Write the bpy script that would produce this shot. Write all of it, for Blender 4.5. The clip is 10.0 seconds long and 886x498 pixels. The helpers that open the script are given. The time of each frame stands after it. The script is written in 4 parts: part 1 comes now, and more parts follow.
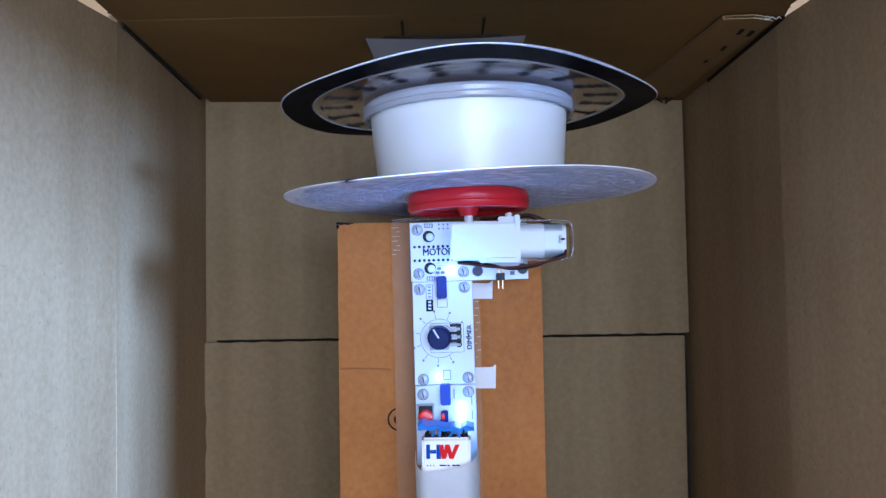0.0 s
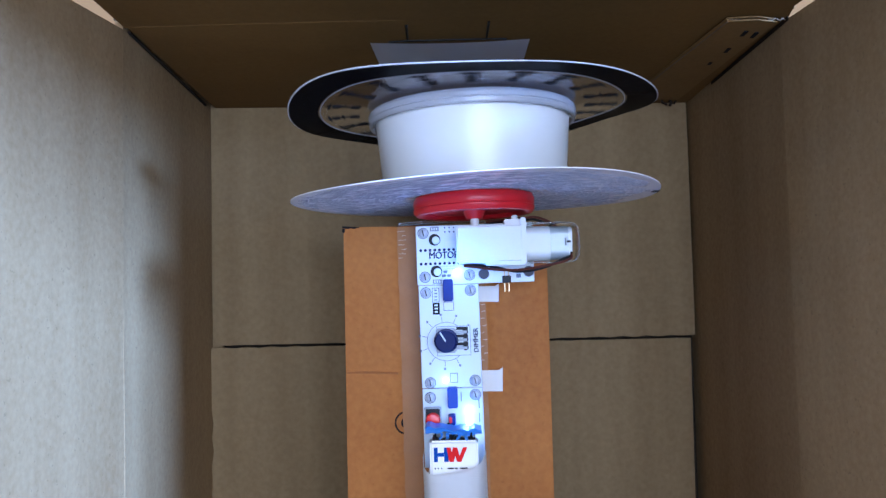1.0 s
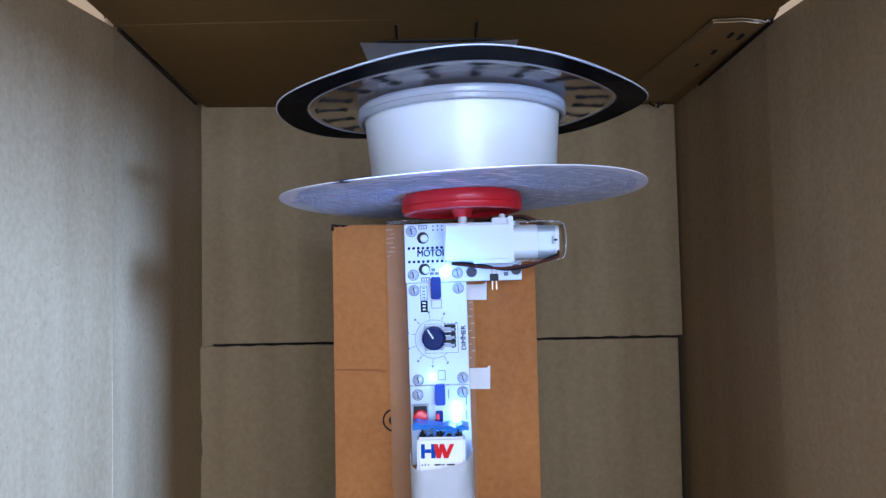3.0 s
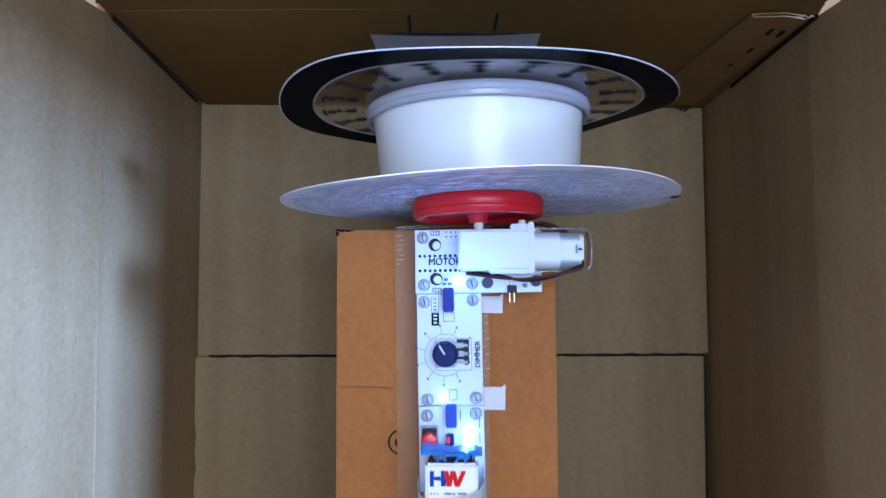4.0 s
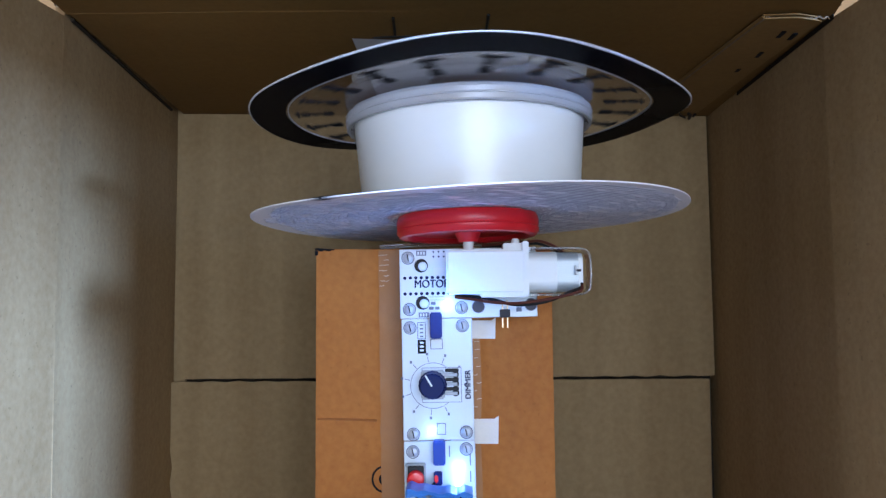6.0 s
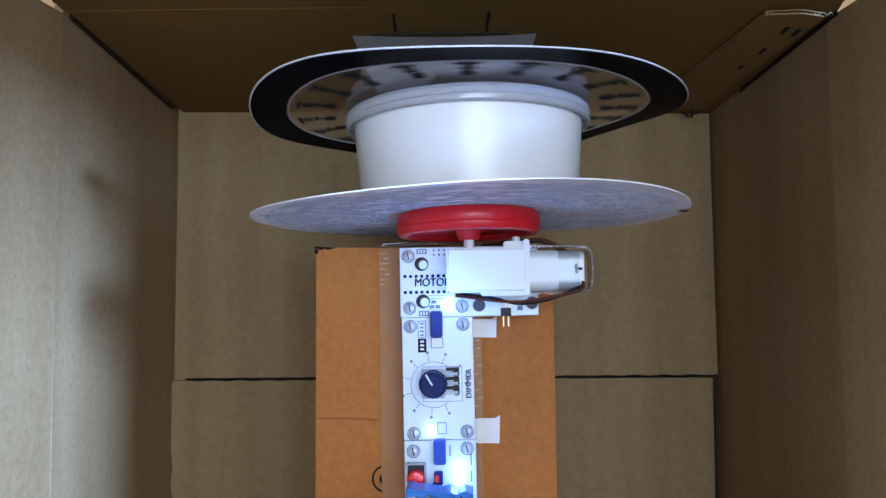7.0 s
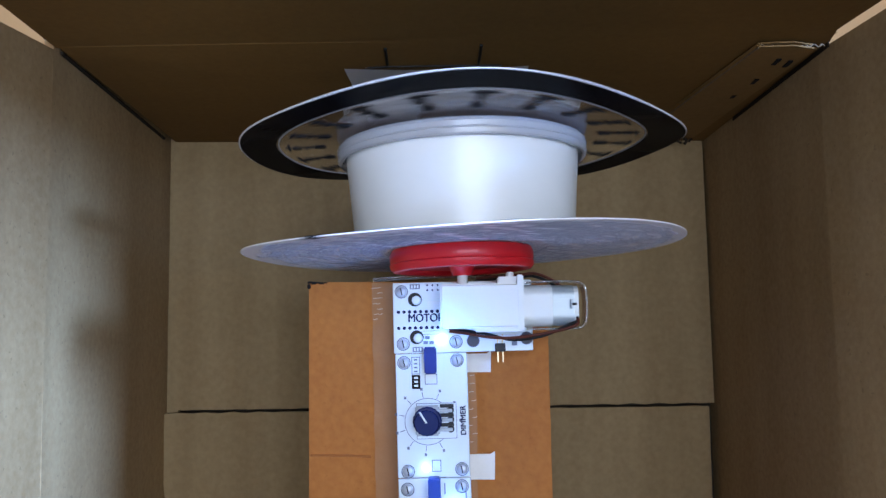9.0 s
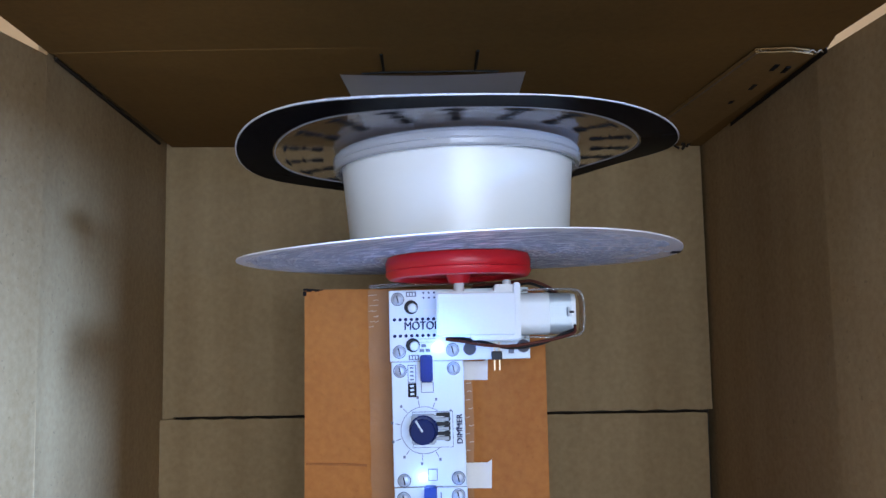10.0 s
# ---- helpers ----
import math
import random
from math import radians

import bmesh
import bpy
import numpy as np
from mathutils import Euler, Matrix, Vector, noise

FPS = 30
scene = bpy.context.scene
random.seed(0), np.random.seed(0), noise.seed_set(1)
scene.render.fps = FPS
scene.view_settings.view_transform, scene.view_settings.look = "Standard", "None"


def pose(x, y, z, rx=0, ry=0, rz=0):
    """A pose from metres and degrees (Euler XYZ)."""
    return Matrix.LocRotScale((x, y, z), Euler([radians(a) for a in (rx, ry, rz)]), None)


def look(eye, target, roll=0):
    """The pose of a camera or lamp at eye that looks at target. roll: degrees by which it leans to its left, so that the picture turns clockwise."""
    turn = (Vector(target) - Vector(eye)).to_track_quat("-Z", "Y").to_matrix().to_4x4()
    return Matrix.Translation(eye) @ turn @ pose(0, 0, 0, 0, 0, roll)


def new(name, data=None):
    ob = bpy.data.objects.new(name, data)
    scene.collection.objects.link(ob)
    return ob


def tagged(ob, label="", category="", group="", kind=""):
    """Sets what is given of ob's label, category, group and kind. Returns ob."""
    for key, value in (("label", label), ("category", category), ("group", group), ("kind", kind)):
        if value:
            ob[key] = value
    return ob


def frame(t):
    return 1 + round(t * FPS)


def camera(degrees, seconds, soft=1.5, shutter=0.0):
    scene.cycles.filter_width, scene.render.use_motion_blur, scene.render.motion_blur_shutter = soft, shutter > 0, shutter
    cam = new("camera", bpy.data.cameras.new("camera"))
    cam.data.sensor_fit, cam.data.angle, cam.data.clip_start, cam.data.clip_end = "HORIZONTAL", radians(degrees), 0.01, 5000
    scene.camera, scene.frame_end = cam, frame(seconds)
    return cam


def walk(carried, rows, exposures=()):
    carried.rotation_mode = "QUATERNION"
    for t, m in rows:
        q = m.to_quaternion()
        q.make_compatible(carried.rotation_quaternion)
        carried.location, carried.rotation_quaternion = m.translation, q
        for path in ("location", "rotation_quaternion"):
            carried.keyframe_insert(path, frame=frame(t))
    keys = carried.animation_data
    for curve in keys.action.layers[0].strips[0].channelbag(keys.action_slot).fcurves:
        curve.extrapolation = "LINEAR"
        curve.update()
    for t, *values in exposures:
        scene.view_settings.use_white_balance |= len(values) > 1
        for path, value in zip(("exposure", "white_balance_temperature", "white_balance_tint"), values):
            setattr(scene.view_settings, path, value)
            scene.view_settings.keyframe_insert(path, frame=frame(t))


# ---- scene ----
cam = camera(56.0, 10.0, soft=1.4, shutter=0.55)
PATH = [
    (0, (0.00361, 0.00315, 0.25136), (-0.04012, 2.00043, 0.34605), -0.979),
    (0.5, (0.00400, 0.00117, 0.25085), (-0.04769, 1.99720, 0.36559), -1.468),
    (1, (0.00207, 0.00226, 0.24967), (-0.05000, 1.99860, 0.35871), -1.373),
    (1.5, (0.00157, 0.00204, 0.24909), (-0.04069, 1.99824, 0.36483), -1.431),
    (2, (0.00481, 0.00301, 0.24822), (-0.02612, 1.99974, 0.35828), -0.978),
    (2.5, (0.00410, -0.00041, 0.24992), (-0.02397, 1.99581, 0.36957), -0.951),
    (2.7, (0.00474, -0.00125, 0.24811), (-0.02597, 1.99517, 0.36371), -1.167),
    (3.8, (0.00261, 0.01976, 0.24477), (-0.04954, 2.01455, 0.37919), -0.717),
    (4, (-0.00039, 0.04025, 0.24747), (-0.04829, 2.03468, 0.38875), -0.253),
    (4.5, (-0.00146, 0.06747, 0.25496), (-0.04376, 2.06119, 0.40763), -0.814),
    (5, (0.00320, 0.07808, 0.25547), (-0.04833, 2.07183, 0.40478), -1.119),
    (5.5, (0.00470, 0.07790, 0.25766), (-0.03062, 2.07064, 0.42416), -0.362),
    (5.7, (0.00410, 0.07727, 0.25707), (-0.03596, 2.07051, 0.41634), -0.458),
    (6.8, (0.00643, 0.07900, 0.25785), (-0.04115, 2.07201, 0.41806), -0.425),
    (7, (0.00599, 0.08022, 0.25706), (-0.04463, 2.07342, 0.41398), -0.505),
    (7.5, (0.00737, 0.07929, 0.25553), (-0.03328, 2.07253, 0.41465), -0.761),
    (8, (0.00829, 0.07790, 0.25946), (-0.02932, 2.07044, 0.42782), -0.834),
    (8.5, (0.00717, 0.08040, 0.26594), (-0.02982, 2.07010, 0.46523), -0.837),
    (9, (0.00725, 0.08215, 0.26740), (-0.03228, 2.07230, 0.46172), -0.914),
    (9.5, (0.00788, 0.08498, 0.26765), (-0.04048, 2.07522, 0.45892), -0.924),
    (10, (0.00830, 0.08481, 0.27030), (-0.02721, 2.07452, 0.46973), -0.951),
]
# the clip's camera warms and dims its picture a little as it comes nearer
BALANCE = [(0, 0.02, 5350, 10), (3.8, 0.0, 5350, 10), (4.5, -0.04, 5250, 9), (5.0, -0.08, 5650, 8), (6.5, -0.09, 6050, 6), (10, -0.12, 6050, 6)]
walk(cam, [(t, look(eye, target, roll)) for t, eye, target, roll in PATH], BALANCE)

# ---------------------------------------------------------------- world and lights
world = bpy.data.worlds.new("room_air")
world.use_nodes = True
scene.world = world
world.node_tree.nodes["Background"].inputs[0].default_value = (0.55, 0.65, 0.8, 1)
world.node_tree.nodes["Background"].inputs[1].default_value = 0.3
scene.view_settings.exposure = 0.0


def area_light(name, place, target, sx, sy, watts, colour):
    data = bpy.data.lights.new(name, "AREA")
    data.shape, data.size, data.size_y = "RECTANGLE", sx, sy
    data.energy, data.color = watts, colour
    ob = new(name, data)
    ob.matrix_world = look(place, target)
    return ob


def led_light(name, place, watts):
    data = bpy.data.lights.new(name, "POINT")
    data.energy, data.color, data.shadow_soft_size = watts, (0.09, 0.31, 1.0), 0.0028
    ob = new(name, data)
    ob.location = place
    return ob


# lamps set by how the box is lit; their windows are unseen and added
area_light("side_key_light", (1.53, -0.88, 0.76), (0.0, -0.88, 0.76), 0.26, 0.4, 315, (0.285, 0.475, 1.0))
area_light("front_fill_light", (0.32, -1.47, 0.31), (0.32, 0.0, 0.31), 1.0, 0.54, 29, (0.72, 0.80, 1.0))
# added fill that brightens the right flap; no source is known there
area_light("west_fill_light", (-1.66, -0.28, 0.75), (0.0, -0.28, 0.75), 0.7, 0.7, 12, (0.60, 0.70, 1.0))


# ---------------------------------------------------------------- materials
def material(name, base, rough=0.6, dark=None, scale=60.0, amount=0.5, bump=0.0, bump_scale=400.0, metal=0.0, spec=0.5,
             coat=0.0, stretch=(1, 1, 1), fine=None, clear=0.0, ior=1.45):
    """A principled material with two scales of colour variation and a fine relief."""
    m = bpy.data.materials.new(name)
    m.use_nodes = True
    nt = m.node_tree
    b = nt.nodes["Principled BSDF"]
    b.inputs["Base Color"].default_value = (*base, 1)
    b.inputs["Roughness"].default_value = rough
    b.inputs["Metallic"].default_value = metal
    b.inputs["Specular IOR Level"].default_value = spec
    b.inputs["Coat Weight"].default_value = coat
    b.inputs["Coat Roughness"].default_value = 0.15
    b.inputs["Transmission Weight"].default_value = clear
    b.inputs["IOR"].default_value = ior
    coord = nt.nodes.new("ShaderNodeTexCoord")
    place = nt.nodes.new("ShaderNodeMapping")
    place.inputs["Scale"].default_value = stretch
    nt.links.new(coord.outputs["Object"], place.inputs["Vector"])
    if dark is not None:
        big = nt.nodes.new("ShaderNodeTexNoise")
        big.inputs["Scale"].default_value = scale
        big.inputs["Detail"].default_value = 6
        small = nt.nodes.new("ShaderNodeTexNoise")
        small.inputs["Scale"].default_value = fine or scale * 14
        small.inputs["Detail"].default_value = 3
        nt.links.new(place.outputs[0], big.inputs["Vector"])
        nt.links.new(coord.outputs["Object"], small.inputs["Vector"])
        add = nt.nodes.new("ShaderNodeMath")
        add.operation = "MULTIPLY_ADD"
        nt.links.new(small.outputs["Fac"], add.inputs[0])
        add.inputs[1].default_value = 0.6
        nt.links.new(big.outputs["Fac"], add.inputs[2])
        ramp = nt.nodes.new("ShaderNodeMapRange")
        ramp.inputs["From Min"].default_value = 0.55
        ramp.inputs["From Max"].default_value = 1.05
        ramp.inputs["To Max"].default_value = amount
        nt.links.new(add.outputs[0], ramp.inputs["Value"])
        mix = nt.nodes.new("ShaderNodeMix")
        mix.data_type = "RGBA"
        mix.inputs["A"].default_value = (*base, 1)
        mix.inputs["B"].default_value = (*dark, 1)
        nt.links.new(ramp.outputs["Result"], mix.inputs["Factor"])
        nt.links.new(mix.outputs["Result"], b.inputs["Base Color"])
    if bump:
        grain = nt.nodes.new("ShaderNodeTexNoise")
        grain.inputs["Scale"].default_value = bump_scale
        grain.inputs["Detail"].default_value = 4
        nt.links.new(place.outputs[0], grain.inputs["Vector"])
        rise = nt.nodes.new("ShaderNodeBump")
        rise.inputs["Strength"].default_value = bump
        rise.inputs["Distance"].default_value = 0.001
        nt.links.new(grain.outputs["Fac"], rise.inputs["Height"])
        nt.links.new(rise.outputs["Normal"], b.inputs["Normal"])
    return m


def glow(name, colour, strength):
    m = bpy.data.materials.new(name)
    m.use_nodes = True
    b = m.node_tree.nodes["Principled BSDF"]
    b.inputs["Base Color"].default_value = (0.8, 0.85, 0.9, 1)
    b.inputs["Emission Color"].default_value = (*colour, 1)
    b.inputs["Emission Strength"].default_value = strength
    return m


def cardboard(name, base, dark, flutes, speck=0.06, streak=(1, 1, 1)):
    """Kraft board: mottled fibres, dark and light flecks, and faint flutes that run along one axis."""
    m = material(name, base, 0.75, dark, 9.0, 0.8, spec=0.25, fine=260, stretch=streak)
    nt = m.node_tree
    b = nt.nodes["Principled BSDF"]
    mix = [n for n in nt.nodes if n.type == "MIX"][0]
    coord = [n for n in nt.nodes if n.type == "TEX_COORD"][0]
    fleck = nt.nodes.new("ShaderNodeTexNoise")
    fleck.inputs["Scale"].default_value = 330
    fleck.inputs["Detail"].default_value = 2
    nt.links.new(coord.outputs["Object"], fleck.inputs["Vector"])
    cut = nt.nodes.new("ShaderNodeMapRange")
    cut.inputs["From Min"].default_value, cut.inputs["From Max"].default_value = 0.67, 0.72
    cut.inputs["To Max"].default_value = speck
    nt.links.new(fleck.outputs["Fac"], cut.inputs["Value"])
    spots = nt.nodes.new("ShaderNodeMix")
    spots.data_type = "RGBA"
    nt.links.new(cut.outputs["Result"], spots.inputs["Factor"])
    nt.links.new(mix.outputs["Result"], spots.inputs["A"])
    spots.inputs["B"].default_value = (base[0] * 0.45, base[1] * 0.42, base[2] * 0.4, 1)
    nt.links.new(spots.outputs["Result"], b.inputs["Base Color"])
    wave = nt.nodes.new("ShaderNodeTexWave")
    wave.bands_direction = flutes
    wave.inputs["Scale"].default_value = 22
    wave.inputs["Distortion"].default_value = 0.6
    nt.links.new(coord.outputs["Object"], wave.inputs["Vector"])
    dents = nt.nodes.new("ShaderNodeTexNoise")
    dents.inputs["Scale"].default_value = 14
    dents.inputs["Detail"].default_value = 5
    nt.links.new(coord.outputs["Object"], dents.inputs["Vector"])
    both = nt.nodes.new("ShaderNodeMath")
    both.operation = "MULTIPLY_ADD"
    nt.links.new(wave.outputs["Fac"], both.inputs[0])
    both.inputs[1].default_value = 0.055
    nt.links.new(dents.outputs["Fac"], both.inputs[2])
    third = nt.nodes.new("ShaderNodeMath")
    third.operation = "MULTIPLY_ADD"
    nt.links.new(fleck.outputs["Fac"], third.inputs[0])
    third.inputs[1].default_value = 0.10
    nt.links.new(both.outputs[0], third.inputs[2])
    rise = nt.nodes.new("ShaderNodeBump")
    rise.inputs["Strength"].default_value, rise.inputs["Distance"].default_value = 0.5, 0.002
    nt.links.new(third.outputs[0], rise.inputs["Height"])
    nt.links.new(rise.outputs["Normal"], b.inputs["Normal"])
    return m


KRAFT_X = cardboard("kraft_board_side", (0.335, 0.226, 0.105), (0.210, 0.126, 0.050), "Y", 0.42, (1, 2.2, 0.18))
# same board as the sides; the back's deeper shade is put into its colour
KRAFT_Z_SHADED = cardboard("kraft_board_back_shaded", (0.245, 0.166, 0.076), (0.168, 0.106, 0.042), "X", 0.10, (4.0, 1, 0.3))
# box top: same board, painted darker and browner for the shadow under it
KRAFT_T_SHADED = cardboard("kraft_board_top_shaded", (0.165, 0.085, 0.019), (0.115, 0.056, 0.011), "X", 0.06, (0.25, 1.6, 1))
# tab: same board again, its lesser share of shadow put into the colour
KRAFT_TAB_SHADED = cardboard("kraft_board_tab_shaded", (0.215, 0.118, 0.034), (0.15, 0.080, 0.021), "X", 0.10, (0.25, 1.6, 1))
ORANGE = cardboard("orange_kraft_board", (0.410, 0.162, 0.037), (0.265, 0.090, 0.019), "X", 0.25)
CREASE = material("dark_orange_crease", (0.30, 0.105, 0.022), 0.8, (0.22, 0.075, 0.016), 200, 0.6, bump=0.3)
STROKE = material("grey_print_rows", (0.29, 0.29, 0.33), 0.5, spec=0.1)
TORN = material("torn_board_edge", (0.20, 0.13, 0.065), 0.9, (0.08, 0.05, 0.025), 300, 0.8, bump=0.6)
PLASTER = material("tan_wall_paint", (0.46, 0.255, 0.088), 0.8, (0.41, 0.225, 0.076), 3, 0.5, bump=0.1, bump_scale=60)
FLOOR = material("tan_floor_tile", (0.36, 0.30, 0.24), 0.5, (0.30, 0.25, 0.20), 4, 0.6)
TUB = material("white_tub_plastic", (0.81, 0.83, 0.83), 0.3, (0.76, 0.78, 0.78), 25, 0.5, bump=0.05, bump_scale=60)
LID = material("clear_lid_plastic", (0.84, 0.85, 0.88), 0.12, clear=0.60, ior=1.4)
PAPER = material("white_paper", (0.88, 0.88, 0.87), 0.55, (0.81, 0.81, 0.80), 20, 0.5, bump=0.15, bump_scale=120)
SHEET = material("laminated_paper", (0.86, 0.85, 0.88), 0.3, (0.80, 0.79, 0.83), 30, 0.5, bump=0.12, bump_scale=45, coat=0.35, spec=1.0)
SHEET.node_tree.nodes["Principled BSDF"].inputs["Coat Roughness"].default_value = 0.12
BLACK = material("black_unseen_layer", (0.008, 0.008, 0.009), 0.38, (0.013, 0.013, 0.016), 30, 0.6, bump=0.06, bump_scale=50, spec=0.012)
BORDER = material("black_film_print", (0.005, 0.005, 0.007), 0.3, (0.009, 0.009, 0.012), 30, 0.6, bump=0.06, bump_scale=50, spec=0.05, ior=1.12)
BORDER.node_tree.nodes["Principled BSDF"].inputs["Alpha"].default_value = 0.88
FILM = material("clear_film", (0.91, 0.91, 0.93), 0.05, clear=1.0, ior=1.4, bump=0.03, bump_scale=40)
LINE = material("white_line_print", (0.66, 0.65, 0.65), 0.5, spec=0.2)
GREY_LINE = material("grey_line_print", (0.30, 0.29, 0.30), 0.5, spec=0.2)
INK = material("dark_ink", (0.012, 0.011, 0.012), 0.7, spec=0.08)
SCREW = material("bright_screw_steel", (0.40, 0.43, 0.47), 0.45, (0.30, 0.33, 0.37), 300, 0.6, metal=0.5)
RED = material("red_plastic", (0.55, 0.012, 0.02), 0.35, (0.45, 0.01, 0.016), 40, 0.6)
RED_BUTTON = material("red_button_plastic", (0.75, 0.02, 0.02), 0.25)
PCB = material("white_circuit_board", (0.57, 0.635, 0.65), 0.35, (0.52, 0.58, 0.60), 60, 0.5)
NAVY = material("navy_print", (0.012, 0.016, 0.06), 0.6, spec=0.1)
GREY_PRINT = material("grey_print", (0.16, 0.17, 0.21), 0.6, spec=0.1)
SHELL = material("white_gearbox_plastic", (0.62, 0.65, 0.64), 0.45, (0.57, 0.60, 0.59), 50, 0.5)
METAL = material("brushed_steel", (0.30, 0.32, 0.33), 0.5, (0.24, 0.26, 0.27), 80, 0.6, metal=0.4, stretch=(1, 1, 20))
GOLD = material("gold_pin", (0.55, 0.42, 0.24), 0.4, metal=1.0)
CLEAR = material("clear_plastic", (0.94, 0.95, 0.95), 0.08, clear=0.95, ior=1.25)
CAN = material("pale_steel_can", (0.37, 0.41, 0.42), 0.42, (0.31, 0.35, 0.36), 80, 0.6, metal=0.25, stretch=(1, 1, 20))
BLUE = material("blue_connector_plastic", (0.004, 0.014, 0.12), 0.45, spec=0.2)
BRIGHT_BLUE = material("bright_blue_plastic", (0.006, 0.045, 0.27), 0.4, (0.005, 0.035, 0.22), 90, 0.5, spec=0.3)
STRAP = material("blue_vinyl", (0.06, 0.22, 0.62), 0.35, (0.04, 0.16, 0.5), 80, 0.6, bump=0.2, bump_scale=200)
KNOB = material("dark_knob_plastic", (0.004, 0.011, 0.070), 0.4, spec=0.12)
RUBBER = material("dark_plastic", (0.014, 0.014, 0.016), 0.5, spec=0.25)
BROWN_WIRE = material("brown_wire", (0.07, 0.017, 0.009), 0.5, spec=0.2)
BLACK_WIRE = material("black_wire", (0.009, 0.009, 0.009), 0.5, spec=0.15)
HOLE = material("hole_dark", (0.06, 0.055, 0.06), 0.7)
LOGO_BLUE = material("logo_blue_print", (0.008, 0.06, 0.32), 0.5, spec=0.1)
LOGO_RED = material("logo_red_print", (0.62, 0.012, 0.012), 0.5, spec=0.1)
LED = glow("white_led", (0.62, 0.84, 1.0), 14)


def film_tape(name, base, part_clear):
    """Thin matt plastic tape through which the board below shows."""
    m = material(name, base, 0.3, (base[0] * 0.85, base[1] * 0.85, base[2] * 0.85), 120, 0.7, bump=0.4, bump_scale=150, spec=0.15)
    nt = m.node_tree
    b = nt.nodes["Principled BSDF"]
    b.inputs["Alpha"].default_value = 1 - part_clear
    return m


TAPE = film_tape("matt_clear_tape", (0.42, 0.205, 0.085), 0.20)
RIDGE = material("pale_tape_ridge", (0.55, 0.42, 0.32), 0.4)
# near-black brown: paints shade into gaps and seams, and colours torn scraps
SHADE_AND_SCRAP = material("dark_shade_and_scrap", (0.022, 0.015, 0.009), 0.7, (0.03, 0.02, 0.012), 40, 0.5, spec=0.1)
WHITE_TAPE = material("white_tape", (0.74, 0.73, 0.70), 0.6, (0.66, 0.65, 0.62), 60, 0.6, bump=0.2)


# ---------------------------------------------------------------- mesh helpers
def mesh_of(bm, name, mat, smooth=None):
    me = bpy.data.meshes.new(name)
    bmesh.ops.recalc_face_normals(bm, faces=bm.faces)
    bm.to_mesh(me)
    bm.free()
    for m in mat if isinstance(mat, (list, tuple)) else (mat,):
        me.materials.append(m)
    if smooth:
        me.polygons.foreach_set("use_smooth", [True] * len(me.polygons))
        me.set_sharp_from_angle(angle=radians(smooth))
    return me


def part(name, bm, mat, parent=None, label="", smooth=None, m=None):
    ob = new(name, mesh_of(bm, name, mat, smooth))
    if parent:
        ob.parent = parent
    if m:
        ob.matrix_basis = m
    return tagged(ob, label)


def thing(name, m, label, category, group="", kind=""):
    ob = new(name)
    ob.empty_display_size = 0.01
    ob.matrix_basis = m
    return tagged(ob, label, category, group, kind)


def block(x0, x1, y0, y1, z0, z1, bevel=0.0, segments=2, bm=None):
    own = bmesh.new()
    v = [own.verts.new((x, y, z)) for x in (x0, x1) for y in (y0, y1) for z in (z0, z1)]
    for f in ((0, 1, 3, 2), (4, 6, 7, 5), (0, 4, 5, 1), (2, 3, 7, 6), (0, 2, 6, 4), (1, 5, 7, 3)):
        own.faces.new([v[i] for i in f])
    bmesh.ops.recalc_face_normals(own, faces=own.faces)
    if bevel:
        bmesh.ops.bevel(own, geom=own.edges[:], offset=bevel, segments=segments, affect="EDGES", clamp_overlap=True)
    if bm is None:
        return own
    me = bpy.data.meshes.new("piece")
    own.to_mesh(me)
    own.free()
    bm.from_mesh(me)
    bpy.data.meshes.remove(me)
    return bm


def slab(points, normal, thick):
    """A flat polygon given by its corners, thickened along a normal."""
    bm = bmesh.new()
    a = [bm.verts.new(p) for p in points]
    n = Vector(normal).normalized() * thick
    b = [bm.verts.new(Vector(p) + n) for p in points]
    bm.faces.new(a)
    bm.faces.new(b[::-1])
    for i in range(len(a)):
        j = (i + 1) % len(a)
        bm.faces.new((a[i], b[i], b[j], a[j]))
    return bm


def lathe(profile, steps=64, bm=None, closed=False):
    """Turns a profile of (radius, height) about z."""
    bm = bm or bmesh.new()
    rings = []
    for r, z in profile:
        if r < 1e-6:
            rings.append([bm.verts.new((0, 0, z))])
        else:
            rings.append([bm.verts.new((r * math.cos(2 * math.pi * k / steps), r * math.sin(2 * math.pi * k / steps), z)) for k in range(steps)])
    pairs = list(zip(rings, rings[1:])) + ([(rings[-1], rings[0])] if closed else [])
    for a, b in pairs:
        for k in range(steps):
            q = (k + 1) % steps
            if len(a) == 1 and len(b) == 1:
                break
            if len(a) == 1:
                bm.faces.new((a[0], b[q], b[k]))
            elif len(b) == 1:
                bm.faces.new((a[k], a[q], b[0]))
            else:
                bm.faces.new((a[k], a[q], b[q], b[k]))
    return bm


def facing(bm):
    """Turns a lathed form, built along z, so that it stands out of a board towards -y."""
    bmesh.ops.rotate(bm, verts=bm.verts, cent=(0, 0, 0), matrix=Euler((radians(90), 0, 0)).to_matrix())
    return bm


def moved(bm, x, y, z):
    bmesh.ops.translate(bm, verts=bm.verts, vec=(x, y, z))
    return bm


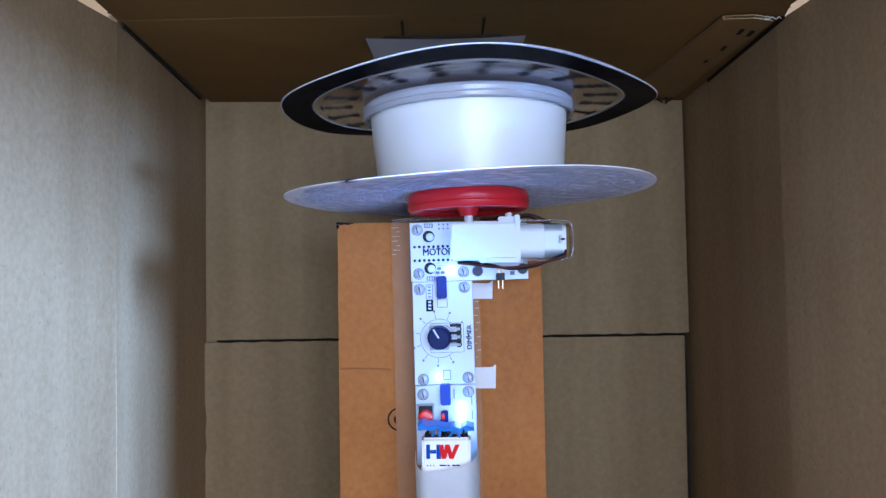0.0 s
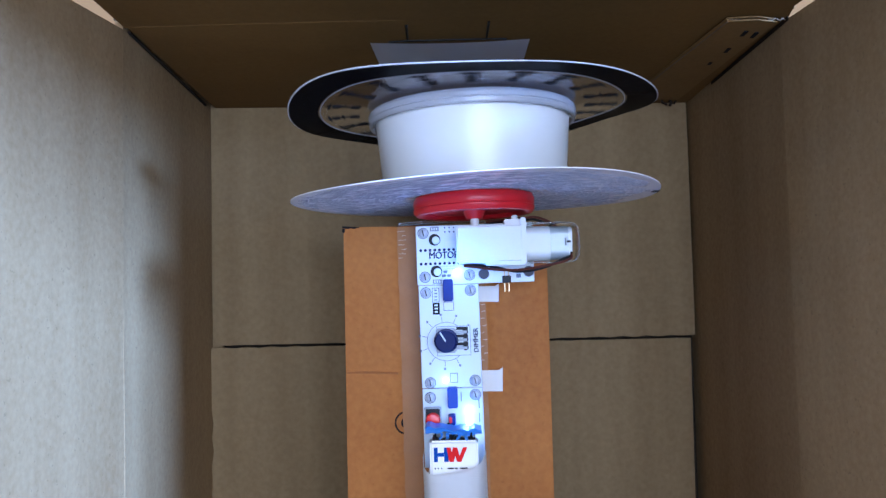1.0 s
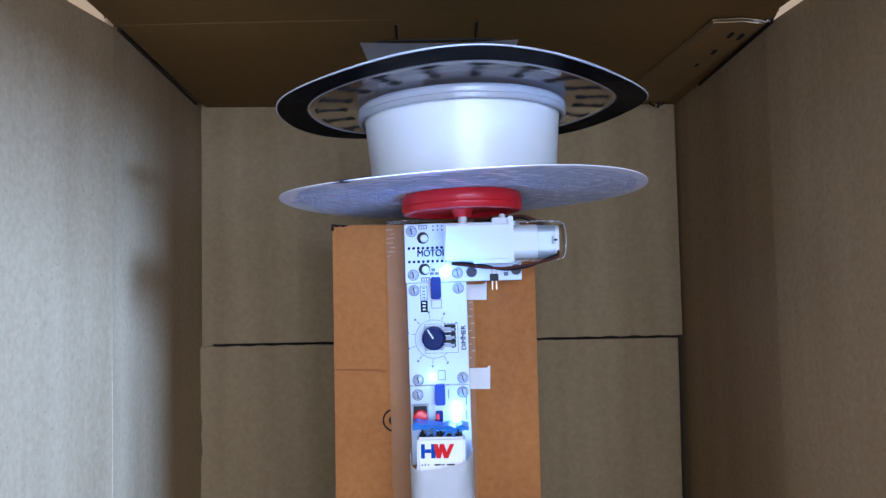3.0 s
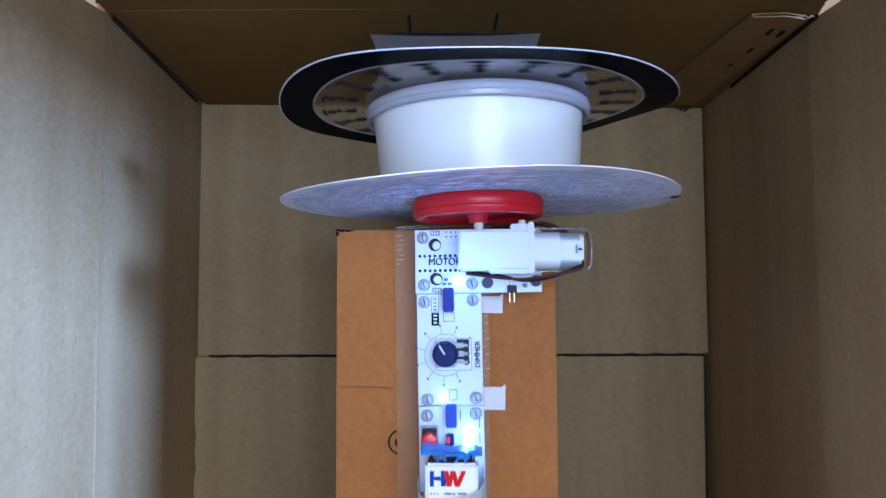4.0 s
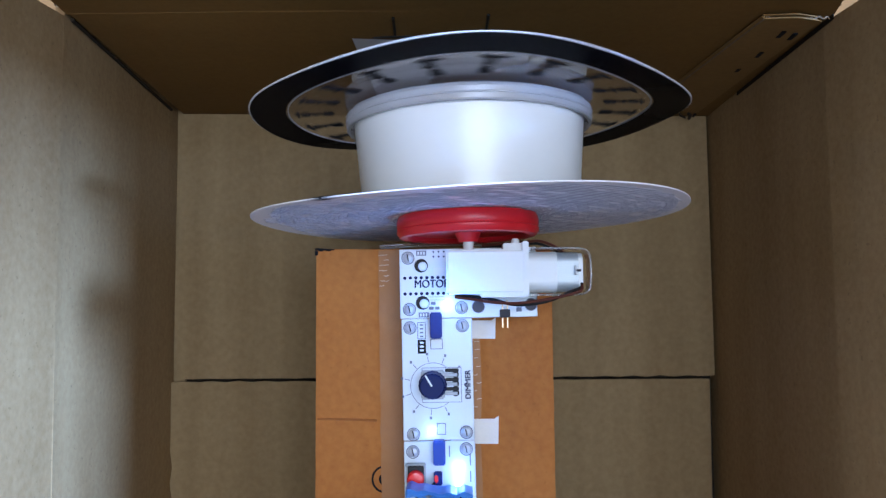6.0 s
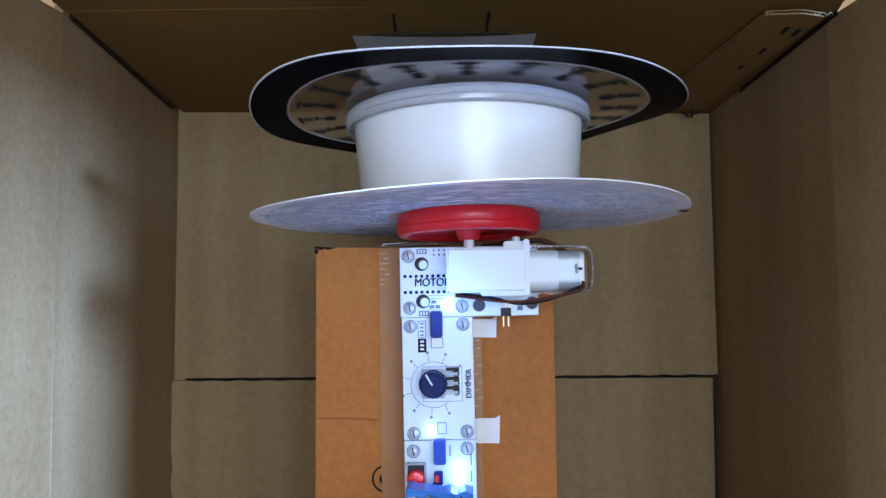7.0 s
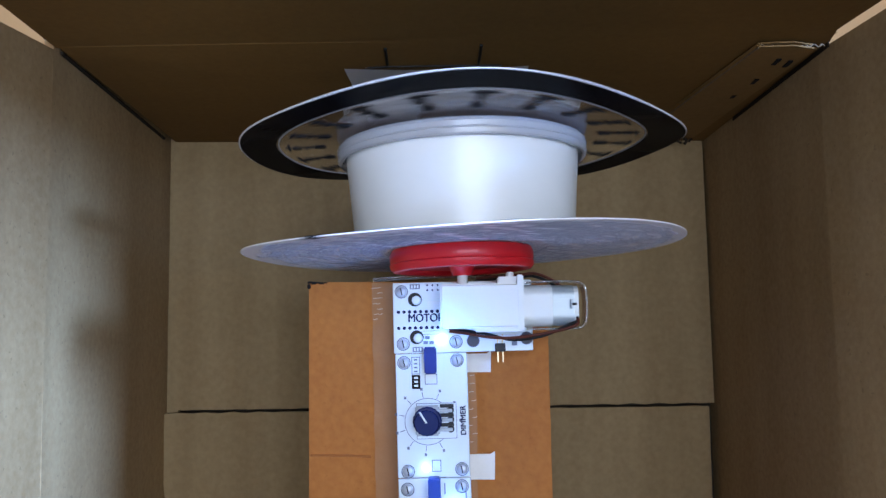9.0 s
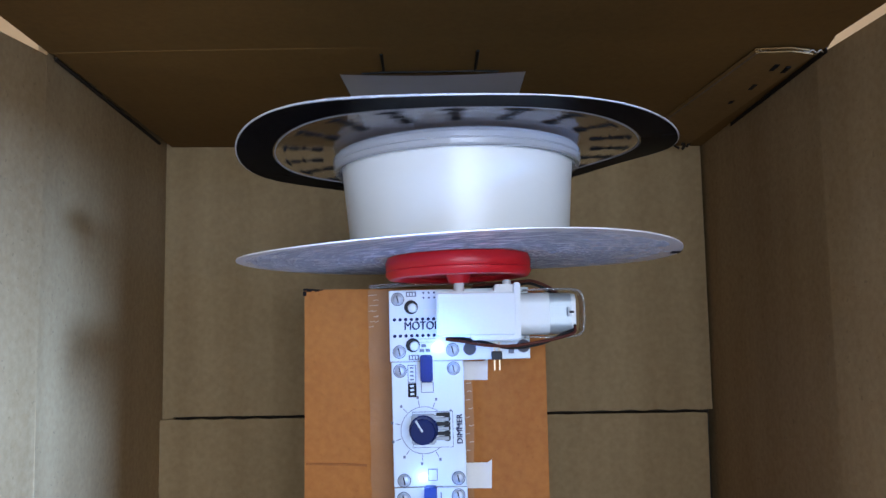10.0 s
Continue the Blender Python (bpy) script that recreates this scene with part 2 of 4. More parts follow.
def spline(points, steps=8):
    """A smooth line through some points."""
    p = [Vector(q) for q in points]
    p = [2 * p[0] - p[1]] + p + [2 * p[-1] - p[-2]]
    out = []
    for i in range(1, len(p) - 2):
        for k in range(steps):
            t = k / steps
            out.append(0.5 * (2 * p[i] + (p[i + 1] - p[i - 1]) * t + (2 * p[i - 1] - 5 * p[i] + 4 * p[i + 1] - p[i + 2]) * t * t
                              + (3 * p[i] - p[i - 1] - 3 * p[i + 1] + p[i + 2]) * t ** 3))
    return out + [p[-2]]


def tube(points, radius, sides=8, steps=8):
    line = spline(points, steps) if steps > 1 else [Vector(q) for q in points]
    bm = bmesh.new()
    rings, up = [], Vector((0.13, 0.21, 0.97)).normalized()
    for i, p in enumerate(line):
        along = (line[min(i + 1, len(line) - 1)] - line[max(i - 1, 0)]).normalized()
        a = along.cross(up).normalized()
        b = along.cross(a)
        rings.append([bm.verts.new(p + radius * (math.cos(2 * math.pi * k / sides) * a + math.sin(2 * math.pi * k / sides) * b)) for k in range(sides)])
    for r, s in zip(rings, rings[1:]):
        for k in range(sides):
            bm.faces.new((r[k], r[(k + 1) % sides], s[(k + 1) % sides], s[k]))
    bm.faces.new(rings[0][::-1])
    bm.faces.new(rings[-1])
    return bm


def lettering(name, text, size, mat, parent, x, z, y=-0.0006, turn=0.0, width=None):
    """Raised print on the face of a board, centred at x, z."""
    curve = bpy.data.curves.new(name, "FONT")
    curve.body, curve.size, curve.extrude = text, size, 0.0001
    curve.align_x, curve.align_y = "CENTER", "CENTER"
    probe = new("probe", curve)
    bpy.context.view_layer.update()
    me = bpy.data.meshes.new_from_object(probe.evaluated_get(bpy.context.evaluated_depsgraph_get()))
    bpy.data.objects.remove(probe)
    me.materials.clear()
    me.materials.append(mat)
    wide = max(v.co.x for v in me.vertices) - min(v.co.x for v in me.vertices)
    if width:
        for v in me.vertices:
            v.co.x *= width / wide
    bold = bmesh.new()
    bold.from_mesh(me)
    twin = bmesh.ops.duplicate(bold, geom=bold.verts[:] + bold.edges[:] + bold.faces[:])["geom"]
    bmesh.ops.translate(bold, verts=[v for v in twin if isinstance(v, bmesh.types.BMVert)], vec=(0.05 * size, 0.03 * size, 0.00003))
    bold.to_mesh(me)
    bold.free()
    ob = new(name, me)
    ob.parent = parent
    ob.matrix_basis = pose(x, y, z, 90, 0, 0) @ pose(0, 0, 0, 0, 0, turn)
    return ob


def plate(x0, x1, z0, z1, y0=-0.0004, y1=0.0, bevel=0.0):
    return block(min(x0, x1), max(x0, x1), y0, y1, min(z0, z1), max(z0, z1), bevel)


# ---------------------------------------------------------------- the room round the box
def room():
    x0, x1, y0, y1, z1 = -1.7, 1.55, -1.50, 1.6, 2.6
    tagged(part("floor", block(x0, x1, y0, y1, -0.06, -0.006), FLOOR), "tan tiled floor on which the cardboard box lies", "floor", kind="structure")
    tagged(part("ceiling", block(x0, x1, y0, y1, z1, z1 + 0.1), PLASTER), "tan painted ceiling of the room", "ceiling", kind="structure")
    tagged(part("wall_north", block(x0, x1, y1, y1 + 0.1, -0.006, z1), PLASTER), "tan painted room wall", "wall", kind="structure")
    # three walls with an opening each; the windows are unseen, added round the lamps
    a0, a1, c0, c1 = -0.65, 0.09, 0.38, 1.12
    west = bmesh.new()
    for b in ((y0, a0, -.006, z1), (a1, y1, -.006, z1), (a0, a1, -.006, c0), (a0, a1, c1, z1)):
        block(x0 - 0.1, x0, *b, bm=west)
    tagged(part("wall_west", west, PLASTER), "tan painted room wall with an added opening for the fill lamp", "wall", kind="structure")
    w = thing("window_3", pose(0, 0, 0), "unseen white framed window added round the west fill lamp", "window", kind="structure")
    for b in ((a0, a0 + .03, c0, c1), (a1 - .03, a1, c0, c1), (a0 + .03, a1 - .03, c0, c0 + .03), (a0 + .03, a1 - .03, c1 - .03, c1)):
        part("window_frame", block(x0 - .06, x0 - .02, *b), PAPER, w)
    part("pane", block(x0 - .034, x0 - .03, a0 + .03, a1 - .03, c0 + .03, c1 - .03), CLEAR, w)
    a0, a1, c0, c1 = -1.04, -0.72, 0.53, 0.99
    east = bmesh.new()
    for b in ((y0, a0, -.006, z1), (a1, y1, -.006, z1), (a0, a1, -.006, c0), (a0, a1, c1, z1)):
        block(x1, x1 + 0.1, *b, bm=east)
    tagged(part("wall_east", east, PLASTER), "tan painted room wall with an added side window", "wall", kind="structure")
    south = bmesh.new()
    d0, d1, e0, e1 = -0.20, 0.84, 0.02, 0.60
    for b in ((x0, d0, -.006, z1), (d1, x1, -.006, z1), (d0, d1, -.006, e0), (d0, d1, e1, z1)):
        block(b[0], b[1], y0 - 0.1, y0, b[2], b[3], bm=south)
    tagged(part("wall_south", south, PLASTER), "tan painted room wall with an added low window", "wall", kind="structure")
    w = thing("window_1", pose(0, 0, 0), "unseen white framed window added round the side lamp", "window", kind="structure")
    for b in ((a0, a0 + .03, c0, c1), (a1 - .03, a1, c0, c1), (a0 + .03, a1 - .03, c0, c0 + .03), (a0 + .03, a1 - .03, c1 - .03, c1)):
        part("window_frame", block(x1 + .02, x1 + .06, *b), PAPER, w)
    part("pane", block(x1 + .03, x1 + .034, a0 + .03, a1 - .03, c0 + .03, c1 - .03), CLEAR, w)
    w = thing("window_2", pose(0, 0, 0), "unseen low wide white framed window added round the front lamp", "window", kind="structure")
    for b in ((d0, d0 + .03, e0, e1), (d1 - .03, d1, e0, e1), (d0 + .03, d1 - .03, e0, e0 + .03), (d0 + .03, d1 - .03, e1 - .03, e1)):
        part("window_frame", block(b[0], b[1], y0 - .06, y0 - .02, b[2], b[3]), PAPER, w)
    part("pane", block(d0 + .03, d1 - .03, y0 - .034, y0 - .03, e0 + .03, e1 - .03), CLEAR, w)


# ---------------------------------------------------------------- the cardboard box, lying on its side, flaps open to the front
LB, RB, LF, RF = -0.2185, 0.1965, -0.2125, 0.2150   # inner faces left and right, at the back and at the mouth
YB, YM, YF = 0.7187, 0.520, 0.310                   # back, mouth and the ends of the front flaps
ZM, ZBL, ZBR = 0.4246, 0.4168, 0.4095               # height of the top inside, at the mouth and at the back
RH, YH, ZH = 0.2125, 0.546, 0.4227                  # hinge of the flap on the right
THICK = 0.005


def carton():
    S = dict(category="box wall", kind="structure")
    tagged(part("wall_left", slab([(LB, YB + .0124, 0), (LB, YB + .0124, ZBL + .0050), (LF, YM, ZM + 0.0050), (LF, YM, 0)], (-1, 0, 0), THICK), KRAFT_X),
           "brown corrugated cardboard side of the box", **S)
    tagged(part("wall_right", slab([(RB, YB + .0124, 0), (RB, YB + .0124, ZBR + .0005), (RH, YH, ZH - 0.0002), (RH, YH, 0)], (1, 0, 0), THICK), KRAFT_X),
           "brown corrugated cardboard side of the box in shadow", **S)
    top = slab([(LB + .0056, YB + .0124, ZBL), (RB + .004, YB + .0124, ZBR), (RH + .004, YH, ZH), (RF - 0.003, YM, ZM), (LF + 0.0028, YM, ZM)], (0, 0, 1), THICK)
    # dark strip above the left edge paints shade into the gap there
    tagged(part("trim_gap_shade", slab([(LB - .006, YB + .0124, ZBL + .0052), (LB + .03, YB + .0124, ZBL + .0052), (LF + .03, YM, ZM + .0052), (LF - .006, YM, ZM + .0052)], (0, 0, 1), 0.003), SHADE_AND_SCRAP),
           "dark strip painting shade into the gap at the box edge", "tape", kind="structure")
    tagged(part("wall_back_inner_flap", block(LB - .004, LB + .009, YB + .0036, YB + .0080, 0, .4215), KRAFT_Z_SHADED), "inner cardboard flap beside the back panel", **S)
    tagged(part("ceiling", top, KRAFT_T_SHADED), "brown cardboard top of the box with shadow put into its colour", "box top", kind="structure")
    tagged(part("floor", block(LB - 0.006, RF + 0.006, YF, YB + 0.006, -0.005, 0.0), KRAFT_X), "brown cardboard bottom side of the box", "box floor", kind="structure")
    # front flaps; right and top run long, unseen, to shade tub and left wall
    tagged(part("wall_left_flap", slab([(LF, YM, 0), (LF, YM, ZM - 0.001), (LF - 0.012, YF, ZM - 0.012), (LF - 0.012, YF, 0)], (-1, 0, 0), THICK), KRAFT_X),
           "open cardboard side flap in bright light", **S)
    tagged(part("wall_right_flap", slab([(RH, YH, 0), (RH, YH, ZH - 0.001), (RF + 0.058, YF - 0.130, ZM + 0.010), (RF + 0.058, YF - 0.130, 0)], (1, 0, 0), THICK), KRAFT_X),
           "open cardboard side flap", **S)
    tagged(part("ceiling_flap", slab([(LF + 0.001, YM, ZM), (RF - 0.003, YM, ZM), (RF + 0.064, YF - 0.215, ZM + 0.015), (LF + 0.008, YF - 0.215, ZM + 0.012)], (0, 0, 1), THICK), KRAFT_T_SHADED),
           "open cardboard top flap, shade in its colour, run long out of view", "box flap", kind="structure")
    # closed flaps of the back: they meet in a seam
    zs = 0.2092
    rough = [0.0005 * math.sin(9.1 * k) + 0.0004 * math.sin(3.3 * k + 1) for k in range(41)]
    upper = [(LB + .0045 + (RB - LB - .0055) * k / 40, YB - .002, zs + .0012 + rough[k]) for k in range(41)]
    lower = [(LB + .0005 + (RB - LB - .0055) * k / 40, YB - .002, zs - .0011 - rough[40 - k]) for k in range(41)]
    tagged(part("wall_back_upper", slab(upper + [(RB - .001, YB - .002, ZBR), (LB + .0045, YB - .002, ZBL)], (0, 1, 0), THICK), KRAFT_Z_SHADED),
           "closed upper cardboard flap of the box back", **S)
    tagged(part("wall_back_lower", slab(lower + [(RB - .007, YB - .002, 0)] + [(LB + .0008 + .0009 * math.sin(2.7 * k) + .0006 * math.sin(7 * k), YB - .002, .012 * k) for k in range(17)], (0, 1, 0), THICK), KRAFT_Z_SHADED),
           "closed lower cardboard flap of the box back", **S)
    # the seam's darkness is painted on this sheet behind it
    tagged(part("wall_back", block(LB - .006, RB + .006, YB + .0125, YB + 0.018, 0, 0.423), SHADE_AND_SCRAP), "dark sheet closing the box back, the seam's shade in its colour", **S)
    # dark strip drawn where the gap beside the tab holds only shade
    tagged(part("trim_edge_shade", slab([(.2131, .533, .4198), (.2011, .66, .4106), (.2011, .66, .4130), (.2131, .533, .4227)], (-1, 0, 0), 0.0005), SHADE_AND_SCRAP), "dark strip standing for shade along the upper right box edge", "tape", kind="structure")
    # dark line painted along the left edge in place of its shadow
    seam = [(LF + .0016 + (LB - LF) * u, YM + .006 + .195 * u, ZM - .0012 - (ZM - ZBL) * u) for u in (0, .2, .45, .7, .9)]
    tagged(part("trim_seam_shade", tube(seam, .0011, 6), SHADE_AND_SCRAP, smooth=60), "dark strip standing for shade along the upper left box edge", "seam", kind="structure")
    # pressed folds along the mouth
    tagged(part("trim_fold", tube([(LF + .001, YM, ZM + .0004), (-.06, YM + .002, ZM + .0003), (.07, YM + .009, ZM + .0004), (RF - .001, YM + .006, ZM + .0006)], 0.0007, 6), KRAFT_T_SHADED), "pressed fold line across the box top", "fold", kind="structure")
    x, y = LF - .00145, YM
    fold = tube([(x, y, .002), (x + .0003, y + .0012, .14), (x - .0002, y - .0008, .29), (x, y, ZH - .004)], .0016, 10)
    tagged(part("trim_side_fold", fold, KRAFT_X, smooth=60), "soft pressed fold between box side and flap", "fold", kind="structure")


# ---------------------------------------------------------------- things on the box's top
def corner_tab():
    root = thing("cardboard_tab", pose(0, 0, 0), "torn brown cardboard glue tab under the box top", "cardboard tab")
    z = 0.4195
    pts = [(0.174, 0.531, z), (0.192, 0.5285, z - .0005), (0.2075, 0.536, z), (0.1970, 0.61, z - .0046), (0.1860, 0.705, z - .0098), (0.146, 0.705, z - .0090), (0.155, 0.64, z - .0058)]
    part("sheet", slab(pts, (0, 0, 1), 0.0007), KRAFT_TAB_SHADED, root)
    part("upper_sheet", slab([(x, y, q + .0020) for x, y, q in pts], (0, 0, 1), 0.0007), KRAFT_TAB_SHADED, root)
    wave = [(0.175 + 0.0365 * k / 60, 0.5318 + 0.003 * k / 60, z + 0.0014 + 0.0007 * math.sin(k * 0.8 + 0.9 * math.sin(k * 0.21))) for k in range(61)]
    part("fluting", tube(wave, 0.0005, 5, 1), TORN, root, "torn wavy fluting between the sheets")
    part("edge", tube([(.1745, .532, z + .0019), (.1555, .64, z - .0039), (.1465, .704, z - .0071)], .0014, 6), KRAFT_TAB_SHADED, root)
    part("torn_edge", tube([(.1738, .5315, z), (.1548, .64, z - .0058), (.1458, .704, z - .0090)], .0005, 6), TORN, root)
    for k in range(3):
        x = .172 + .0060 * k
        part("torn_scrap", tube([(x, .7045, .4092 - .0005 * k), (x + .002 * math.sin(2.1 * k), .7030, .4072), (x + .003 * math.cos(1.7 * k), .7005, .4045 - .0012 * math.sin(2.6 * k))], .0009 + .0003 * (k % 2), 5, 4), SHADE_AND_SCRAP, root, "dark torn scrap")
    for x, y in ((0.191, 0.552), (0.199, 0.556), (0.190, 0.585), (0.186, 0.615)):
        part("puncture", block(x - .0013, x + .0013, y - .005, y + .005, z - .0012 - .003 * (y - .53) / .07, z - .0001 - .003 * (y - .53) / .07), INK, root)


def hanging_paper():
    root = thing("paper_slip", pose(0, 0, 0), "white laminated paper slip held flat against the box top", "paper")
    bm = bmesh.new()
    n, grid = 12, []
    for i in range(n + 1):
        u = i / n
        row = []
        for j in range(7):
            v = j / 6
            x0, x1 = -0.0585 + 0.004 * v, 0.0497 - 0.003 * v
            row.append(bm.verts.new((x0 + (x1 - x0) * u, 0.5565 + 0.002 * u + 0.105 * v, 0.4208 - 0.0048 * v - 0.0015 * math.sin(math.pi * u) * (1 - v))))
        grid.append(row)
    for a, b in zip(grid, grid[1:]):
        for j in range(6):
            bm.faces.new((a[j], b[j], b[j + 1], a[j + 1]))
    bmesh.ops.solidify(bm, geom=bm.faces[:], thickness=0.0003)
    part("sheet", bm, SHEET, root, smooth=40)
    wire = thing("wire_staple", pose(0, 0, 0), "thin black wire staple through the box top", "wire")
    part("leg", tube([(-0.0320, 0.5305, 0.4236), (-0.0330, 0.5570, 0.4222)], 0.0009, 6, 1), BLACK_WIRE, wire)
    part("leg", tube([(0.0213, 0.5285, 0.4236), (0.0203, 0.5580, 0.4222)], 0.0009, 6, 1), BLACK_WIRE, wire)
    part("crossbar", tube([(-0.046, 0.5572, 0.4212), (-0.0330, 0.5568, 0.4216), (0.0203, 0.5578, 0.4216), (0.034, 0.558, 0.4212)], 0.0006, 6, 1), BLACK_WIRE, wire)


# ---------------------------------------------------------------- the small orange carton that carries the electronics
CX0, CX1, CY, CZ = -0.0772, 0.0556, 0.547, 0.2952


def stand():
    root = thing("small_carton", pose(0, 0, 0), "upright orange-brown cardboard carton that carries the circuit boards", "carton")
    part("body", block(CX0, CX1, CY, CY + 0.075, 0.0, CZ - 0.001, 0.0012), ORANGE, root)
    part("front_panel", slab([(CX0 + .0002, CY - .002, 0.001), (CX1 - .0002, CY - .002, 0.001), (CX1 - .001, CY - .002, CZ - .0015), (CX0 + .0002, CY - .002, CZ)], (0, 1, 0), 0.0018), ORANGE, root)
    part("crease", tube([(CX0 + .001, CY - .0018, 0.2005), (-0.055, CY - .0018, 0.2000), (-0.043, CY - .0018, 0.1993)], 0.0008, 6), CREASE, root, "dark pressed crease")
    bm = bmesh.new()
    for k in range(5):
        block(CX0 - .0006 + 0.0021 * k, CX0 + 0.0022 + 0.0021 * k, CY - .0028, CY + 0.004, CZ - .0007 - 0.0005 * (k % 2), CZ + 0.0006 - .0002 * k, 0.0003, 1, bm)
    block(CX0 - .0006, CX0 + .0012, CY - .0028, CY + .003, CZ - .0035, CZ - .001, 0.0003, 1, bm)
    part("corner_stain", bm, INK, root, "black smudge on the upper corner")
    ring = bmesh.new()
    for r0, r1 in ((0.0064, 0.0075), (0.0020, 0.0034)):
        lathe([(r0, 0), (r1, 0), (r1, 0.0003), (r0, 0.0003)], 40, ring, True)
    part("printed_ring", moved(facing(ring), -0.0385, CY - .002, 0.1675), INK, root, "printed circle mark")
    # tape down the front
    strip = thing("clear_tape_strip", pose(0, 0, 0), "wide matt clear tape down the front of the carton", "tape")
    y = CY - .0031
    bm = bmesh.new()
    n, cols = 40, []
    for i in range(n + 1):
        z = 0.005 + (CZ - 0.006) * i / n
        xl = -0.0385 - 0.0034 * i / n + 0.0003 * math.sin(i * 2.1)
        xr = 0.0150 - 0.0012 * math.sin(i * 0.8) * 0.3
        cols.append([bm.verts.new((xl + (xr - xl) * q / 6, y - 0.0003 * math.sin(i * 1.3 + q * 2), z)) for q in range(7)])
    for a, b in zip(cols, cols[1:]):
        for q in range(6):
            bm.faces.new((a[q], a[q + 1], b[q + 1], b[q]))
    part("film", bm, TAPE, strip, smooth=60)
    part("folded_edge", tube([(-0.041, CY - .003, CZ + .0006), (-0.02, CY - .0036, CZ + .0016), (0.002, CY - .0036, CZ + .0022), (0.024, CY - .003, CZ + .0012)], 0.0011, 8), CLEAR, strip, "glossy folded tape edge")
    for i in range(22):
        u = i / 21
        zz = CZ - .004 - .020 * (u * 3 % 1) if i < 13 else 0.2425 - 0.0045 * (i - 13)
        xx = -0.0405 + 0.0042 * (i % 3) * .5 + .0010 * math.sin(i * 2.2) if i < 13 else 0.0128 + .0012 * math.sin(i * 2.9)
        part("tape_ridge", tube([(xx - .0012, y - .0004, zz), (xx, y - .0006, zz + .0004 * math.sin(i)), (xx + .0013, y - .0004, zz + .0003)], .0002, 5, 2), RIDGE, strip)
    for z0, z1, x1 in ((0.2442, 0.2560, 0.0236), (0.1866, 0.2018, 0.0246)):
        t = thing("white_tape_tab", pose(0, 0, 0), "torn white tape tab on the orange carton", "tape", "tape tabs")
        bm = slab([(-0.002, CY - .0034, z0 + .0003), (x1 - .0004, CY - .0034, z0), (x1, CY - .0034, z1), (x1 - .0024, CY - .0034, z1 - .0016), (-0.002, CY - .0034, z1 - .0016)], (0, 1, 0), 0.0008)
        part("strip", bm, WHITE_TAPE, t)


# ---------------------------------------------------------------- circuit boards
BY = 0.5185


def screw(parent, x, z):
    head = part("screw", moved(facing(lathe([(0, 0.0012), (0.0020, 0.0012), (0.0027, 0.0007), (0.0028, 0)], 20)), x, 0, z), SCREW, parent, smooth=40)
    bm = facing(lathe([(0.0030, 0), (0.0030, 0.00025), (0.0035, 0.00025), (0.0035, 0)], 24))
    part("printed_ring", moved(bm, 0, 0, 0), GREY_PRINT, head, m=pose(x, 0, z))
    part("slot", plate(-0.0019, 0.0019, -0.0003, 0.0003, -0.0014, -0.0009), RUBBER, head, m=pose(x, 0, z, 0, 78))


def dots(parent, places, r=0.0009, mat=None):
    for x, z in places:
        part("solder_hole", facing(lathe([(0, 0.0003), (r, 0.0003), (r, 0)], 12)), mat or NAVY, parent, m=pose(x, 0, z))


def board(name, w, h, m, label):
    root = thing(name, m, label, "circuit board", "circuit boards")
    part("plate", block(-w / 2, w / 2, 0, 0.0016, -h / 2, h / 2, 0.0004, 1), PCB, root)
    part("spacer", block(-0.009, 0.007, 0.0016, CY - .003 - BY, -h / 2 + .006, h / 2 - .006, 0.0006, 1), WHITE_TAPE, root, "white foam spacer behind the board")
    return root


def led(parent, x, z, r=0.0016):
    part("led", moved(facing(lathe([(r, 0), (r, r), (r * 0.7, r * 1.7), (0, r * 2)], 16)), x, 0, z), LED, parent, "glowing bluish white LED", smooth=60)


def connector(parent, x, z0, z1, w=0.0062, mat=None):
    ob = part("connector", block(x - w / 2, x + w / 2, -0.0075, 0.0, z0, z1, 0.0006), mat or BLUE, parent, "blue plastic plug")
    return ob


def socket(parent, x, z, w=0.0065, h=0.0055):
    s = part("socket_print", plate(x - w / 2, x + w / 2, z - h / 2, z + h / 2, -.0003), GREY_PRINT, parent)
    part("field", plate(x - w / 2 + .0004, x + w / 2 - .0004, z - h / 2 + .0004, z + h / 2 - .0004, -.0005), PCB, s)
    dots(parent, [(x + a, z + b) for a in (-.0013, .0013) for b in (-.0011, .0011)], 0.0006)


